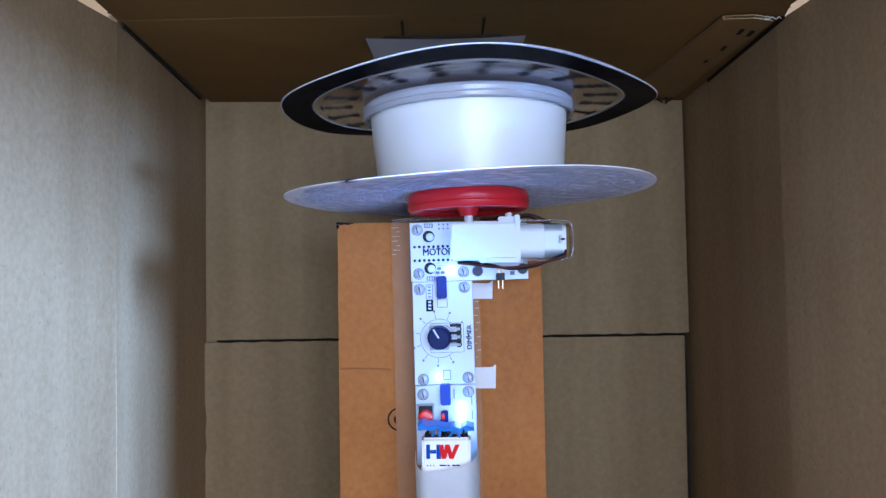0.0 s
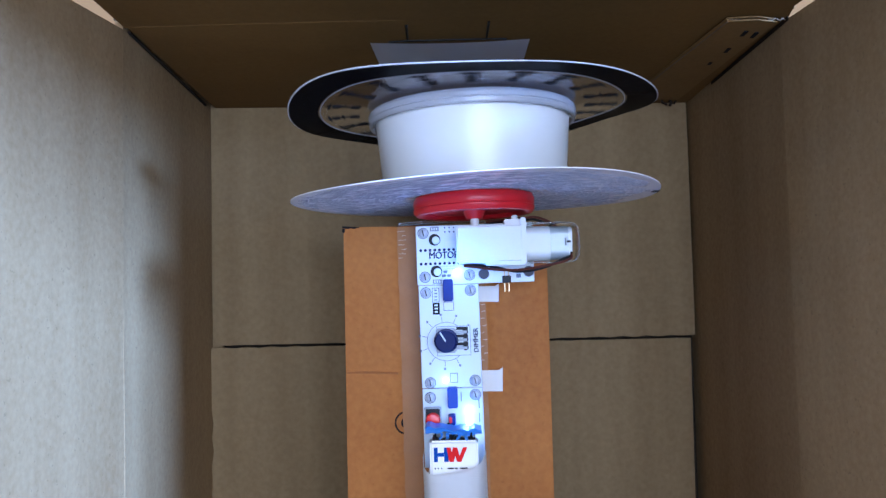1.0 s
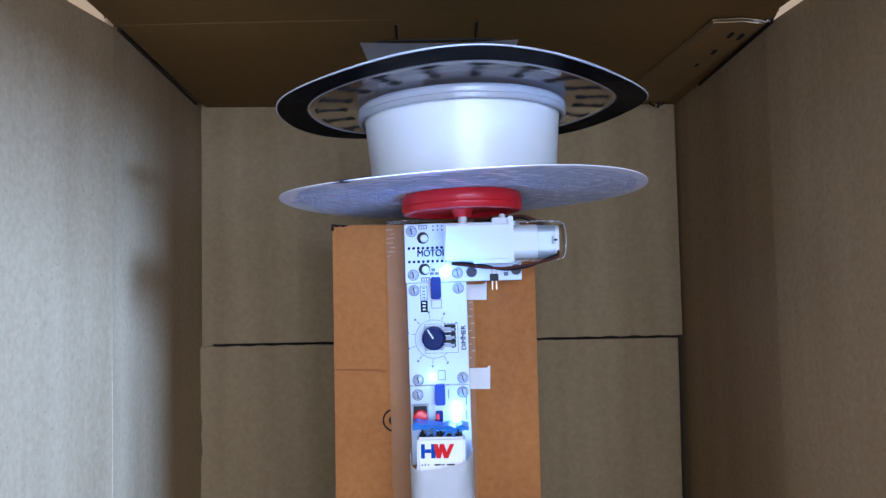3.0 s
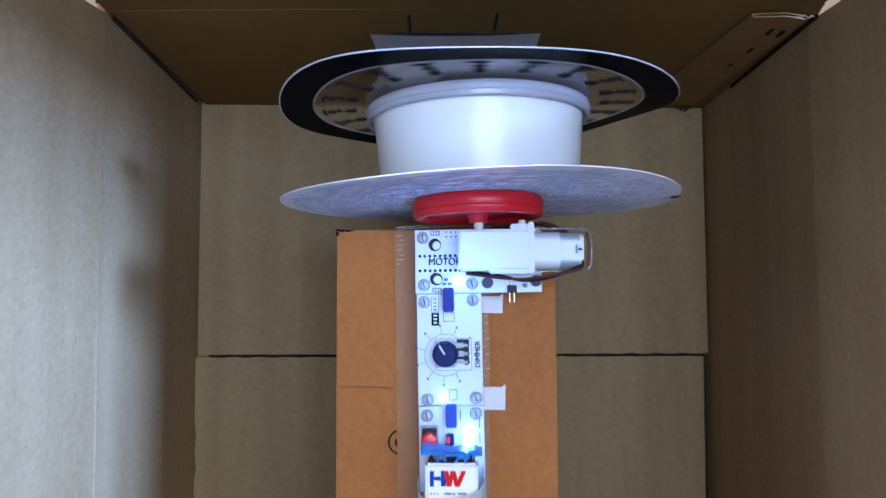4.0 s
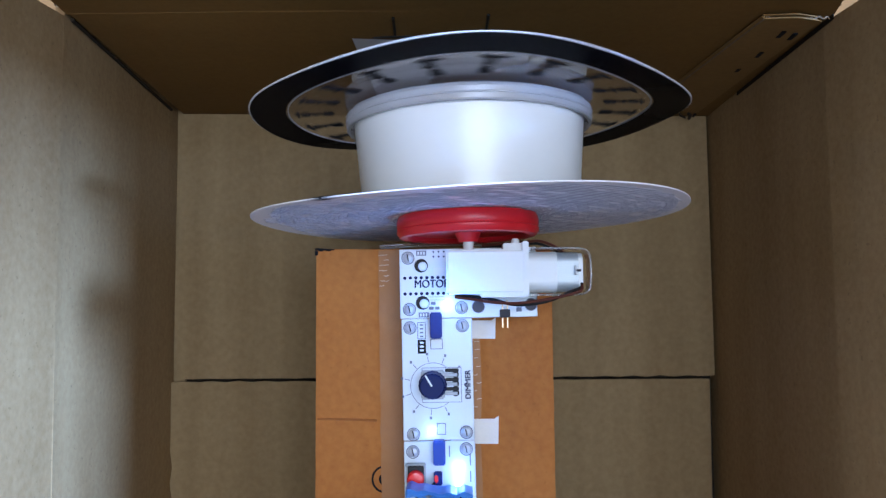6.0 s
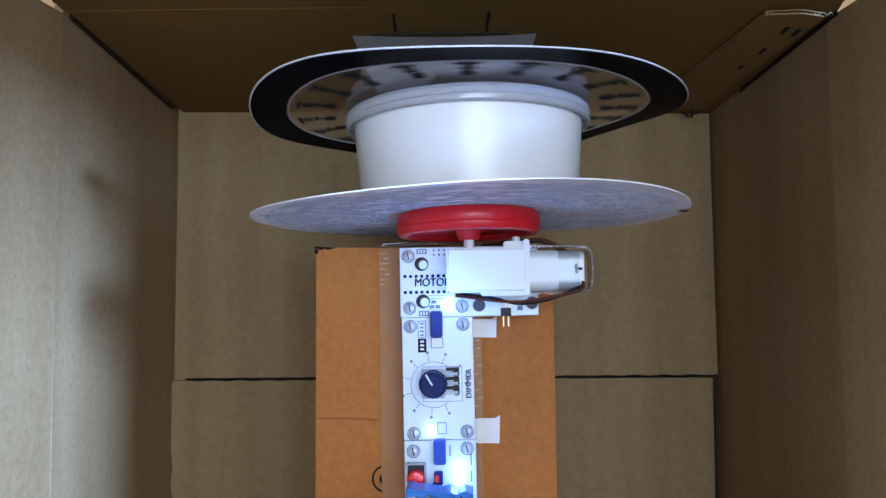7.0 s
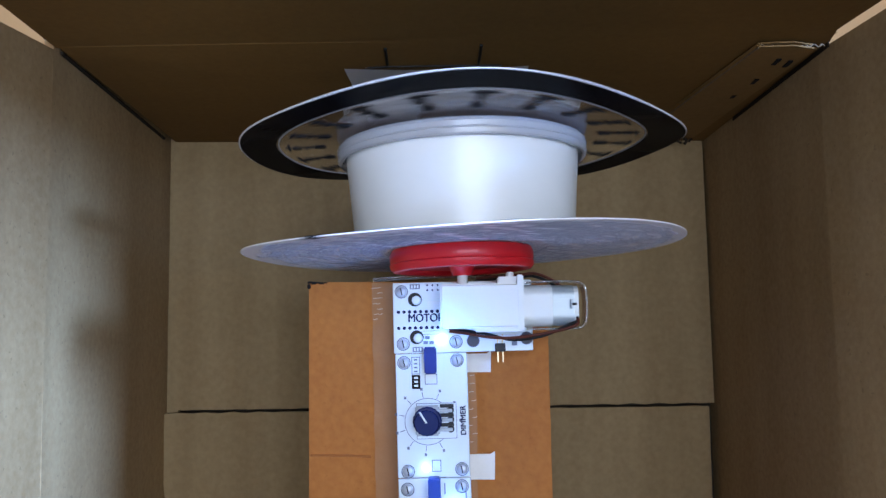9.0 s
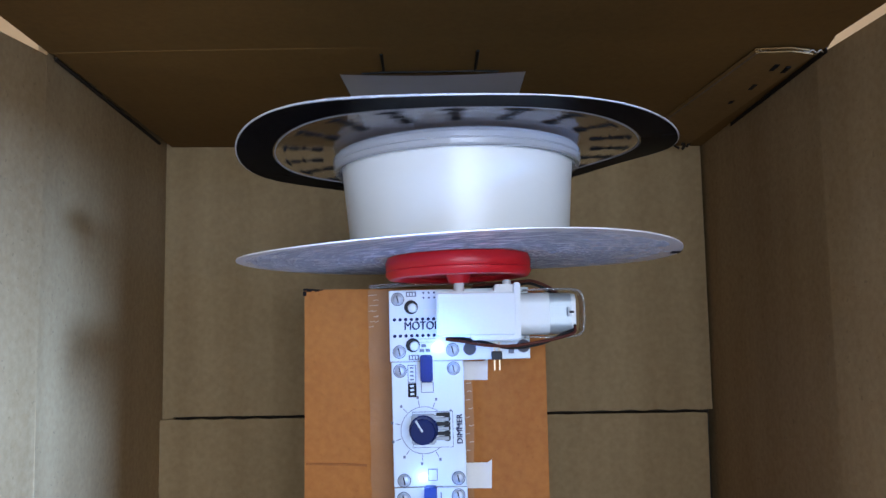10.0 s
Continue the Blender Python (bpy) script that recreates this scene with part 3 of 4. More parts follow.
def motor_board():
    w, h = 0.0725, 0.0368
    x0, z1 = -w / 2, h / 2
    k = 0.000099
    root = board("motor_board", w, h, pose(0.00825, BY, 0.2744, 0, -0.6, 0), "white circuit board printed MOTOR behind the gear motor")

    def at(px, py):
        return x0 + (px - 122) * k, z1 - (py - 88) * k
    for p in ((168, 135), (172, 410), (450, 405)):
        screw(root, *at(*p))
    for p in ((243, 180), (248, 378)):
        x, z = at(*p)
        c = part("capacitor", moved(facing(lathe([(0.0024, 0.0006), (0.0024, 0.0042), (0.0020, 0.0050), (0, 0.0052)], 24)), x + .0005, 0, z - .0003), PCB, root, "small round white capacitor over an offset dark disc", smooth=40)
        # dark disc set off to the cap's upper left
        part("base", moved(facing(lathe([(0.0036, 0), (0.0036, 0.0012), (0.0031, 0.0018), (0, 0.0018)], 20)), x - .0004, 0, z + .0002), RUBBER, c)
    x, z = at(297, 268)
    lettering("lettering", "MOTOR", 0.0060, NAVY, root, x - .0004, z - .0010, width=0.0184)
    dots(root, [at(150 + 29.5 * i, y) for y in (242, 327) for i in range(9)])
    dots(root, [at(305 + 28 * i, y) for y in (104, 130) for i in range(3)], 0.0005)
    for p in ((240, 110), (248, 440)):
        x, z = at(*p)
        t = part("printed_mark", plate(x - .0027, x + .0027, z - .0013, z + .0013, -.0003), GREY_PRINT, root)
        for i in range(3):
            part("bar", plate(x - .002 + .0015 * i, x - .0011 + .0015 * i, z - .0008, z + .0008, -.0005), PCB, t)
    x, z = at(338, 209)
    part("white_chip", block(x - .0033, x + .0033, -.003, 0, z - .0019, z + .0019, .0003), SHELL, root)
    led(root, *at(370, 385), 0.0018)
    for p in ((540, 402), (820, 395)):
        x, z = at(*p)
        part("mounting_hole", facing(lathe([(0, .0003), (.0030, .0003), (.0030, 0)], 28)), HOLE, root, m=pose(x, 0, z))
        part("hole_rim", facing(lathe([(.0030, 0), (.0030, .0005), (.0034, .0005), (.0034, 0)], 28)), GREY_PRINT, root, m=pose(x, 0, z))
    dots(root, [at(480, 350), at(510, 352)], 0.0011)
    x, z = at(680, 438)
    head = part("pin_header", block(x - .0027, x + .0027, -.0030, 0, z - .0024, z + .0020, .0003), RUBBER, root, "black pin header with gold pins")
    for d in (-.0013, .0013):
        part("pin", block(x + d - .00035, x + d + .00035, -.0022, -.0014, z - .0078, z + .0066, .0001, 1), GOLD, head)
    x, z = at(756, 420)
    part("printed_mark", plate(x - .0014, x + .0014, z - .0012, z + .0012, -.0003), GREY_PRINT, root)
    for py in (345, 362):
        x, z = at(320, py)
        part("printed_line", plate(x - .0045, x + .0045, z - .0001, z + .0001, -.0003), GREY_PRINT, root)
    for px, py in ((290, 405), (322, 405), (300, 380)):
        x, z = at(px, py)
        part("resistor", block(x - .0012, x + .0012, -.0009, 0, z - .0008, z + .0008, .0002, 1), GREY_PRINT, root)


def dimmer_board():
    w, h = 0.0372, 0.0632
    k = 0.0001297
    x0, z1 = -w / 2, h / 2
    root = board("dimmer_board", w, h, pose(-0.00815, BY, 0.2240, 0, -0.7, 0), "white circuit board printed DIMMER with a dark knob")

    def at(px, py):
        return x0 + (px - 381) * k, z1 - (py - 28) * k
    for p in ((415, 63), (628, 58), (422, 490), (635, 485)):
        screw(root, *at(*p))
    # plain maker's mark
    x, z = at(462, 75)
    t = part("printed_mark", plate(x - .0022, x + .0022, z - .0045, z + .0045, -.0003), GREY_PRINT, root)
    part("field", plate(x - .0018, x + .0018, z - .0041, z + .0041, -.0005), PCB, t)
    for i in range(4):
        part("bar", plate(x - .0009, x + .0009, z - .0034 + .002 * i, z - .0026 + .002 * i, -.0007), GREY_PRINT, t)
    x, z = at(462, 140)
    t = part("printed_mark", plate(x - .0022, x + .0022, z - .0036, z + .0036, -.0004), INK, root)
    for i in range(3):
        part("bar", plate(x - .0010, x + .0010, z - .0024 + .002 * i, z - .0014 + .002 * i, -.0006), PCB, t)
    x, z = at(647, 296)
    lettering("lettering", "DIMMER", 0.0040, NAVY, root, x, z, turn=90, width=0.0148)
    x, z = at(522, 130)
    socket(root, x, z)
    x, z = at(522, 0)
    connector(root, x, at(0, 107)[1], at(0, 2)[1])
    x, z = at(535, 470)
    socket(root, x, z, .0048, .006)
    led(root, *at(495, 480), 0.0015)
    # dial
    cx, cz = at(505, 297)
    part("dial_ring", facing(lathe([(0.0117, 0), (0.0117, 0.0003), (0.0120, 0.0003), (0.0120, 0)], 64)), GREY_PRINT, root, m=pose(cx, 0, cz))
    for i in range(10):
        a = radians(-62 - 33 * i)
        part("dial_tick", plate(0.0124, 0.0152, -.00018, .00018, -.0003), GREY_PRINT, root, m=pose(cx, 0, cz, 0, -math.degrees(a), 0))
        part("dial_figure", plate(-.0006, .0006, -.0007, .0007, -.0003), GREY_PRINT, root, m=pose(cx + .0168 * math.cos(a), 0, cz + .0168 * math.sin(a)))
    x, z = at(540, 295)
    t = part("outline_print", plate(x - .0104, x + .0104, z - .0091, z + .0091, -.0003), GREY_PRINT, root)
    part("field", plate(x - .0101, x + .0101, z - .0088, z + .0088, -.0005), PCB, t)
    # potentiometer
    px, pz = at(505, 291)
    pot = part("potentiometer", block(px - .0062, px + .0062, -.006, -.0005, pz - .0075, pz + .0075, .0008), METAL, root, "steel potentiometer with a dark knob")
    for i in range(3):
        z = pz + .0048 - .0048 * i
        part("lug", block(px + .0062, px + .0128, -.0032, -.0022, z - .0009, z + .0009, .0002, 1), METAL, pot)
        part("solder", moved(facing(lathe([(.0019, .0004), (.0014, .0016), (0, .0020)], 12)), px + .0118, 0, z), RUBBER, pot)
        part("lug_gap", block(px + .0064, px + .0135, -.0014, -.0006, z + .0014, z + .0032, .0002, 1), RUBBER, pot)
    kn = lathe([(0.0073, 0.006), (0.0073, 0.0072), (0.0068, 0.0076), (0.0064, 0.0150), (0.0058, 0.0157), (0, 0.0157)], 40)
    for v in kn.verts:
        r = math.hypot(v.co.x, v.co.y)
        if r > 0.006:
            f = 1 + 0.02 * math.cos(20 * math.atan2(v.co.y, v.co.x))
            v.co.x, v.co.y = v.co.x * f, v.co.y * f
    part("knob", moved(facing(kn), px, 0, pz), KNOB, pot, "dark navy knob", smooth=35)
    part("pointer", block(-.00045, .00045, -.0163, -.0155, 0.0002, 0.0066, .0001, 1), PCB, pot, "white pointer line", m=pose(px, 0, pz, 0, -31, 0))


def power_board():
    w, h = 0.0372, 0.048
    k = 0.0001297
    x0, z1 = -w / 2, h / 2
    root = board("power_board", w, h, pose(-0.0073, BY, 0.1680, 0, -0.7, 0), "white circuit board with a red push button and LEDs")

    def at(px, py):
        return x0 + (px - 389) * k, z1 - (py - 524) * k
    for p in ((425, 565), (640, 557)):
        screw(root, *at(*p))
    x, z = at(532, 0)
    connector(root, x, at(0, 612)[1], at(0, 515)[1], mat=BRIGHT_BLUE)
    x, z = at(437, 655)
    b = part("push_button", block(x - .0050, x + .0050, -.0045, 0, z - .0062, z + .0062, .0005), METAL, root, "square steel switch with a red cap")
    part("switch_face", block(x - .0042, x + .0042, -.0049, -.0044, z - .0054, z + .0054, .0003), RUBBER, b)
    for dx in (-.0046, .0046):
        for dz in (-.0058, .0058):
            part("frame_lug", block(x + dx - .0007, x + dx + .0007, -.0056, -.0040, z + dz - .0007, z + dz + .0007, .0002, 1), METAL, b)
    part("button_cap", moved(facing(lathe([(.0044, .0045), (.0044, .0085), (.0036, .0097), (0, .0101)], 28)), x, 0, z - .0012), RED_BUTTON, b, "round red cap", smooth=40)
    x, z = at(525, 668)
    part("small_plug", block(x - .0022, x + .0022, -.004, 0, z - .0034, z + .0034, .0005), BLUE, root)
    part("small_plug", block(x - .0018, x + .0001, -.0052, -.004, z - .0020, z + .0020, .0005), RED_BUTTON, root)
    led(root, *at(607, 628), 0.0019)
    led(root, *at(606, 690), 0.0017)
    for px, py in ((655, 600), (655, 665), (572, 565)):
        x, z = at(px, py)
        part("printed_line", plate(x - .0003, x + .0003, z - .0028, z + .0028, -.0003), GREY_PRINT, root)
    part("lead", tube([(x0 + .006, -.004, .0035), (x0 + .011, -.009, .0005), (x0 + .016, -.008, .004)], .0007, 7), BLACK_WIRE, root)


# ---------------------------------------------------------------- battery in its paper pocket
def battery():
    x0, x1, y0, y1, z1 = -0.0212, 0.0070, 0.4885, 0.5065, 0.1652
    root = thing("block_battery", pose(0, 0, 0), "white nine volt block battery with blue and red print", "battery")
    part("body", block(x0, x1, y0, y1, z1 - .0465, z1, .0015, 3), PAPER, root, smooth=40)
    part("top_plate", block(x0 + .0015, x1 - .0015, y0 + .0015, y1 - .0015, z1, z1 + .001, .0003, 1), RUBBER, root)
    for x in (x0 + .0075, x1 - .0075):
        part("terminal", moved(lathe([(.0036, 0), (.0038, .0012), (.0030, .0032), (.0024, .0034), (0, .0030)], 20), x, (y0 + y1) / 2, z1 + .001), METAL, root, smooth=40)
    zc = z1 - .0078
    shapes = []

    def bar(pts, mat):
        y = y0 - .0002 - .00008 * (len(shapes) % 8)
        shapes.append(part("printed_shape", slab([(-.0187 + (x + .0183) * .88, y, z) for x, z in pts], (0, 1, 0), .00006), mat, root))
    bar([(-.0183, zc - .0041), (-.0158, zc - .0041), (-.0158, zc + .0041), (-.0183, zc + .0041)], LOGO_BLUE)
    bar([(-.0157, zc - .0010), (-.0117, zc - .0010), (-.0117, zc + .0011), (-.0157, zc + .0011)], LOGO_BLUE)
    bar([(-.0116, zc - .0041), (-.0088, zc - .0041), (-.0094, zc + .0041), (-.0116, zc + .0041)], LOGO_BLUE)
    bar([(-.0092, zc - .0040), (-.0087, zc - .0040), (-.0087, zc + .0041), (-.0093, zc + .0041)], NAVY)
    for a, b in ((-.0086, -.0068), (-.0044, -.0068), (-.0044, -.0018), (.0022, -.0018)):
        bar([(b - .0014, zc - .0041), (b + .0014, zc - .0041), (a + .0015, zc + .0041), (a - .0013, zc + .0041)], LOGO_RED)
    for xa, xb in ((-.0180, -.0172), (-.0160, -.0152), (-.0138, -.0132), (-.0096, -.0052), (-.0046, -.0030), (-.0014, .0036)):
        bar([(xa, zc - .0082), (xb, zc - .0082), (xb, zc - .0074), (xa, zc - .0074)], INK)
    snap = thing("battery_clip", pose(0, 0, 0), "blue vinyl battery snap clip on the battery terminals", "battery clip")
    bm = bmesh.new()
    rows, n = [], 26
    for i in range(n + 1):
        u = i / n
        x = x0 - .0022 + (x1 - x0 + .0044) * u
        mid = z1 + .0054 + .0009 * math.sin(5.2 * u + .8) + .0004 * math.sin(23 * u)
        half = .0013 + .0004 * math.sin(9 * u + 1) + .0003 * math.sin(31 * u)
        front = y0 - .0006 - .0008 * math.sin(13 * u) - .0003 * math.sin(41 * u)
        rows.append([bm.verts.new(q) for q in ((x, front, mid - half), (x, front - .0005, mid), (x, front + .0008, mid + half), (x, y1 - .001, mid + half + .0004), (x, y1 - .001, mid - half))])
    for a, b in zip(rows, rows[1:]):
        for k in range(5):
            bm.faces.new((a[k], b[k], b[(k + 1) % 5], a[(k + 1) % 5]))
    bm.faces.new(rows[0])
    bm.faces.new(rows[-1][::-1])
    part("strap", bm, STRAP, snap, smooth=25)
    for k in range(7):
        u = (k + .5) / 7
        x = x0 + .002 + (x1 - x0 - .004) * u
        part("torn_strip", tube([(x, y0 - .0002, z1 + .0045), (x + .0008 * math.sin(3.1 * k), y0 - .0010, z1 + .0026), (x + .0018 * math.cos(2.3 * k), y0 + .0006, z1 + .0010 + .0005 * math.sin(k))], .0006 + .0002 * (k % 3), 5, 4), STRAP if k % 3 else BLACK_WIRE, snap)
    pocket = thing("paper_pocket", pose(0, 0, 0), "white rolled paper pocket that holds the battery", "paper pocket")
    bm = bmesh.new()
    rings = []
    for i in range(25):
        a = math.pi * (i / 24)
        c, s = math.cos(a), math.sin(a)
        x = -0.0072 - 0.0190 * abs(c) ** 0.55 * (1 if c > 0 else -1)
        yy = 0.5160 - 0.0345 * abs(s) ** 0.6
        top = 0.1565 - 0.0085 * s + 0.003 * (x + .007) / .019
        rings.append([bm.verts.new((x, yy, top)), bm.verts.new((x + .0005, yy - .0008, 0.13)), bm.verts.new((x + .001, yy - .001, 0.096))])
    for a, b in zip(rings, rings[1:]):
        for q in range(2):
            bm.faces.new((a[q], b[q], b[q + 1], a[q + 1]))
    bmesh.ops.solidify(bm, geom=bm.faces[:], thickness=0.0006)
    part("wrap", bm, PAPER, pocket, smooth=40)
    part("base", block(-.026, .0115, .484, CY - .003, .0945, .0965, .0006), PAPER, pocket)
    part("back", block(-.024, .010, .5165, CY - .003, .0965, .1400, .0006), PAPER, pocket)


# ---------------------------------------------------------------- gear motor
AX, AY = 0.0085, 0.507


def gear_motor():
    root = thing("gear_motor", pose(0, 0, 0), "white plastic gear motor with a clear end strap", "gear motor")
    gb = part("gearbox", block(-0.0030, 0.0372, 0.4975, 0.5165, 0.2680, 0.2905, .0012, 3), SHELL, root, smooth=40)
    part("lower_step", block(0.0140, 0.0384, 0.4985, 0.5160, 0.2662, 0.2690, .0008), SHELL, gb)
    part("flange", block(0.0355, 0.0388, 0.4970, 0.5170, 0.2665, 0.2945, .0006), SHELL, gb)
    part("ear", block(0.0260, 0.0388, 0.5000, 0.5140, 0.2900, 0.2938, .0006), SHELL, gb)
    part("nub", moved(lathe([(.0021, 0), (.0021, .0018), (.0015, .0026), (0, .0027)], 16), 0.0325, 0.504, 0.2937), SHELL, gb, smooth=40)
    part("shaft", moved(lathe([(.0027, 0), (.0027, .012), (0, .012)], 24), AX, AY, 0.2895), SHELL, root, "white plastic output shaft", smooth=40)

    def can(x0, x1, r, flat, steps=40, r1=None):
        bm = lathe([(0, 0), (r, 0), (r1 or r, x1 - x0), (0, x1 - x0)], steps)
        for v in bm.verts:
            v.co.y = max(-flat, min(flat, v.co.y))
        bmesh.ops.rotate(bm, verts=bm.verts, cent=(0, 0, 0), matrix=Euler((0, radians(90), 0)).to_matrix())
        return moved(bm, x0, AY, 0.2790)
    part("neck", can(0.0386, 0.0532, 0.0106, 0.0085), SHELL, root, "white plastic motor collar", smooth=40)
    m = part("motor_can", can(0.0531, 0.0640, 0.0102, 0.0078), CAN, root, "steel motor can", smooth=40)
    part("end_cap", can(0.0640, 0.0662, 0.0098, 0.0076), SHELL, m, smooth=40)
    part("terminal", block(.0622, .0650, .4968, .4985, .2788, .2800, .0002, 1), RUBBER, m)
    part("terminal", block(.0618, .0630, .4968, .4985, .2772, .2818, .0002, 1), METAL, m)
    # clear strap round the motor
    bm = bmesh.new()
    outline = [(0.040, .0116), (0.055, .0118), (0.0655, .0114), (0.0690, .0092), (0.0700, .005), (0.0701, 0), (0.0700, -.005), (0.0690, -.0092), (0.0655, -.0114), (0.055, -.0118), (0.040, -.0116)]
    pts = spline([(x, 0, z) for x, z in outline], 4)
    a = [bm.verts.new((p.x, AY - .0088, .2790 + p.z)) for p in pts]
    b = [bm.verts.new((p.x, AY + .0085, .2790 + p.z)) for p in pts]
    for i in range(len(pts) - 1):
        bm.faces.new((a[i], a[i + 1], b[i + 1], b[i]))
    bmesh.ops.solidify(bm, geom=bm.faces[:], thickness=0.0008)
    strap = part("end_strap", bm, CLEAR, root, "clear plastic strap round the motor end", smooth=50)
    rim = [(p.x, AY - .0089, .2790 + p.z) for p in pts]
    part("strap_edge", tube(rim, .0005, 6, 1), CLEAR, strap, smooth=60)
    loop = [(.0015, .514, .2668), (.0105, .509, .2655), (.0210, .500, .2637), (.0330, .4975, .2632), (.0480, .4975, .2650), (.0600, .4970, .2675), (.0650, .4975, .2695), (.0655, .499, .2720)]
    wires = thing("motor_leads", pose(0, 0, 0), "brown and black twisted motor leads", "wire")
    part("lead", tube(loop, .00075, 8), BROWN_WIRE, wires, smooth=60)
    part("lead", tube([(x, y + .0012, z + .0014 - .0024 * (i in (3, 4))) for i, (x, y, z) in enumerate(loop)], .00075, 8), BLACK_WIRE, wires, smooth=60)
    back = [(.064, .516, .285), (.056, .520, .2925), (.047, .519, .2962), (.040, .517, .2958), (.030, .520, .2955), (.016, .524, .2945)]
    part("lead", tube(back, .0008, 8), BROWN_WIRE, wires, smooth=60)
    part("lead", tube([(x - .001, y + .002, z - .0012) for x, y, z in back], .0008, 8), BLACK_WIRE, wires, smooth=60)


# ---------------------------------------------------------------- the spinning drum: wheel, lower disc, tub, lid and upper disc
R, RU = 0.1104, 0.1116


def low_wave(a, r):
    q = (r / R) ** 2
    return q * (-0.0013 - 0.0005 * math.cos(a) + 0.0008 * math.sin(a) - 0.0006 * math.cos(2 * a) - 0.0007 * math.sin(2 * a) - 0.0007 * math.cos(3 * a) - 0.0002 * math.sin(3 * a))


def high_wave(a, r):
    q = max(0.0, (r - 0.062) / (RU - 0.062)) ** 1.3
    return q * (-0.0010 - 0.0001 * math.cos(a) - 0.0013 * math.sin(a) + 0.0014 * math.cos(2 * a) + 0.0022 * math.sin(2 * a)
                + 0.0006 * math.cos(3 * a) + 0.0009 * math.sin(3 * a) - 0.0018 * math.cos(4 * a) + 0.0008 * math.sin(4 * a))


def disc(r0, r1, z, wave, thick, steps=144, rows=10):
    """A wavy annulus with real thickness, round the z axis."""
    bm = bmesh.new()

    def ring(r, dz):
        return [bm.verts.new((r * math.cos(2 * math.pi * k / steps), r * math.sin(2 * math.pi * k / steps), z + dz + wave(2 * math.pi * k / steps, r))) for k in range(steps)]
    radii = [r0 + (r1 - r0) * i / rows for i in range(rows + 1)]
    low, high = [ring(r, 0) for r in radii], [ring(r, thick) for r in radii]
    loops = low + high[::-1]
    for a, b in zip(loops, loops[1:] + loops[:1]):
        for k in range(steps):
            q = (k + 1) % steps
            bm.faces.new((a[k], a[q], b[q], b[k]))
    return bm


def radial(a, r0, r1, w, z, wave, drop=0.0004, w1=None):
    """A thin printed bar on the underside of a disc, along its radius."""
    bm = bmesh.new()
    rows = []
    for i in range(4):
        r = r0 + (r1 - r0) * i / 3
        half = (w + ((w1 or w) - w) * i / 3) / 2 / r
        rows.append([bm.verts.new((r * math.cos(a + s * half), r * math.sin(a + s * half), z - d + wave(a + s * half, r))) for s, d in ((-1, drop), (1, drop), (1, 0), (-1, 0))])
    for p, q in zip(rows, rows[1:]):
        for k in range(4):
            bm.faces.new((p[k], p[(k + 1) % 4], q[(k + 1) % 4], q[k]))
    bm.faces.new(rows[0])
    bm.faces.new(rows[-1][::-1])
    return bm


def words(bm, seed, off, turn, z):
    """One straight row of unreadable print, in dashes, across the underside of the lower disc."""
    rnd = random.Random(900 + seed)
    ca, sa = math.cos(turn), math.sin(turn)

    def at(u, v, drop):
        x, y = u * ca + v * sa, u * sa - v * ca
        return bm.verts.new((x, y, z - drop + low_wave(math.atan2(y, x), math.hypot(x, y))))
    end = math.sqrt((R - .0045) ** 2 - off ** 2)
    half = rnd.uniform(.0004, .0007)
    u = -end + rnd.uniform(0, .012)
    while u < end - .004:
        v = min(u + rnd.uniform(.002, .010), end)
        if rnd.random() > 0.15:
            rows = []
            for i in range(4):
                s = u + (v - u) * i / 3
                rows.append([at(s, off - half, .00025), at(s, off + half, .00025), at(s, off + half, 0), at(s, off - half, 0)])
            for p, q in zip(rows, rows[1:]):
                for j in range(4):
                    bm.faces.new((p[j], p[(j + 1) % 4], q[(j + 1) % 4], q[j]))
            bm.faces.new(rows[0])
            bm.faces.new(rows[-1][::-1])
        u = v + rnd.uniform(.0009, .0020)


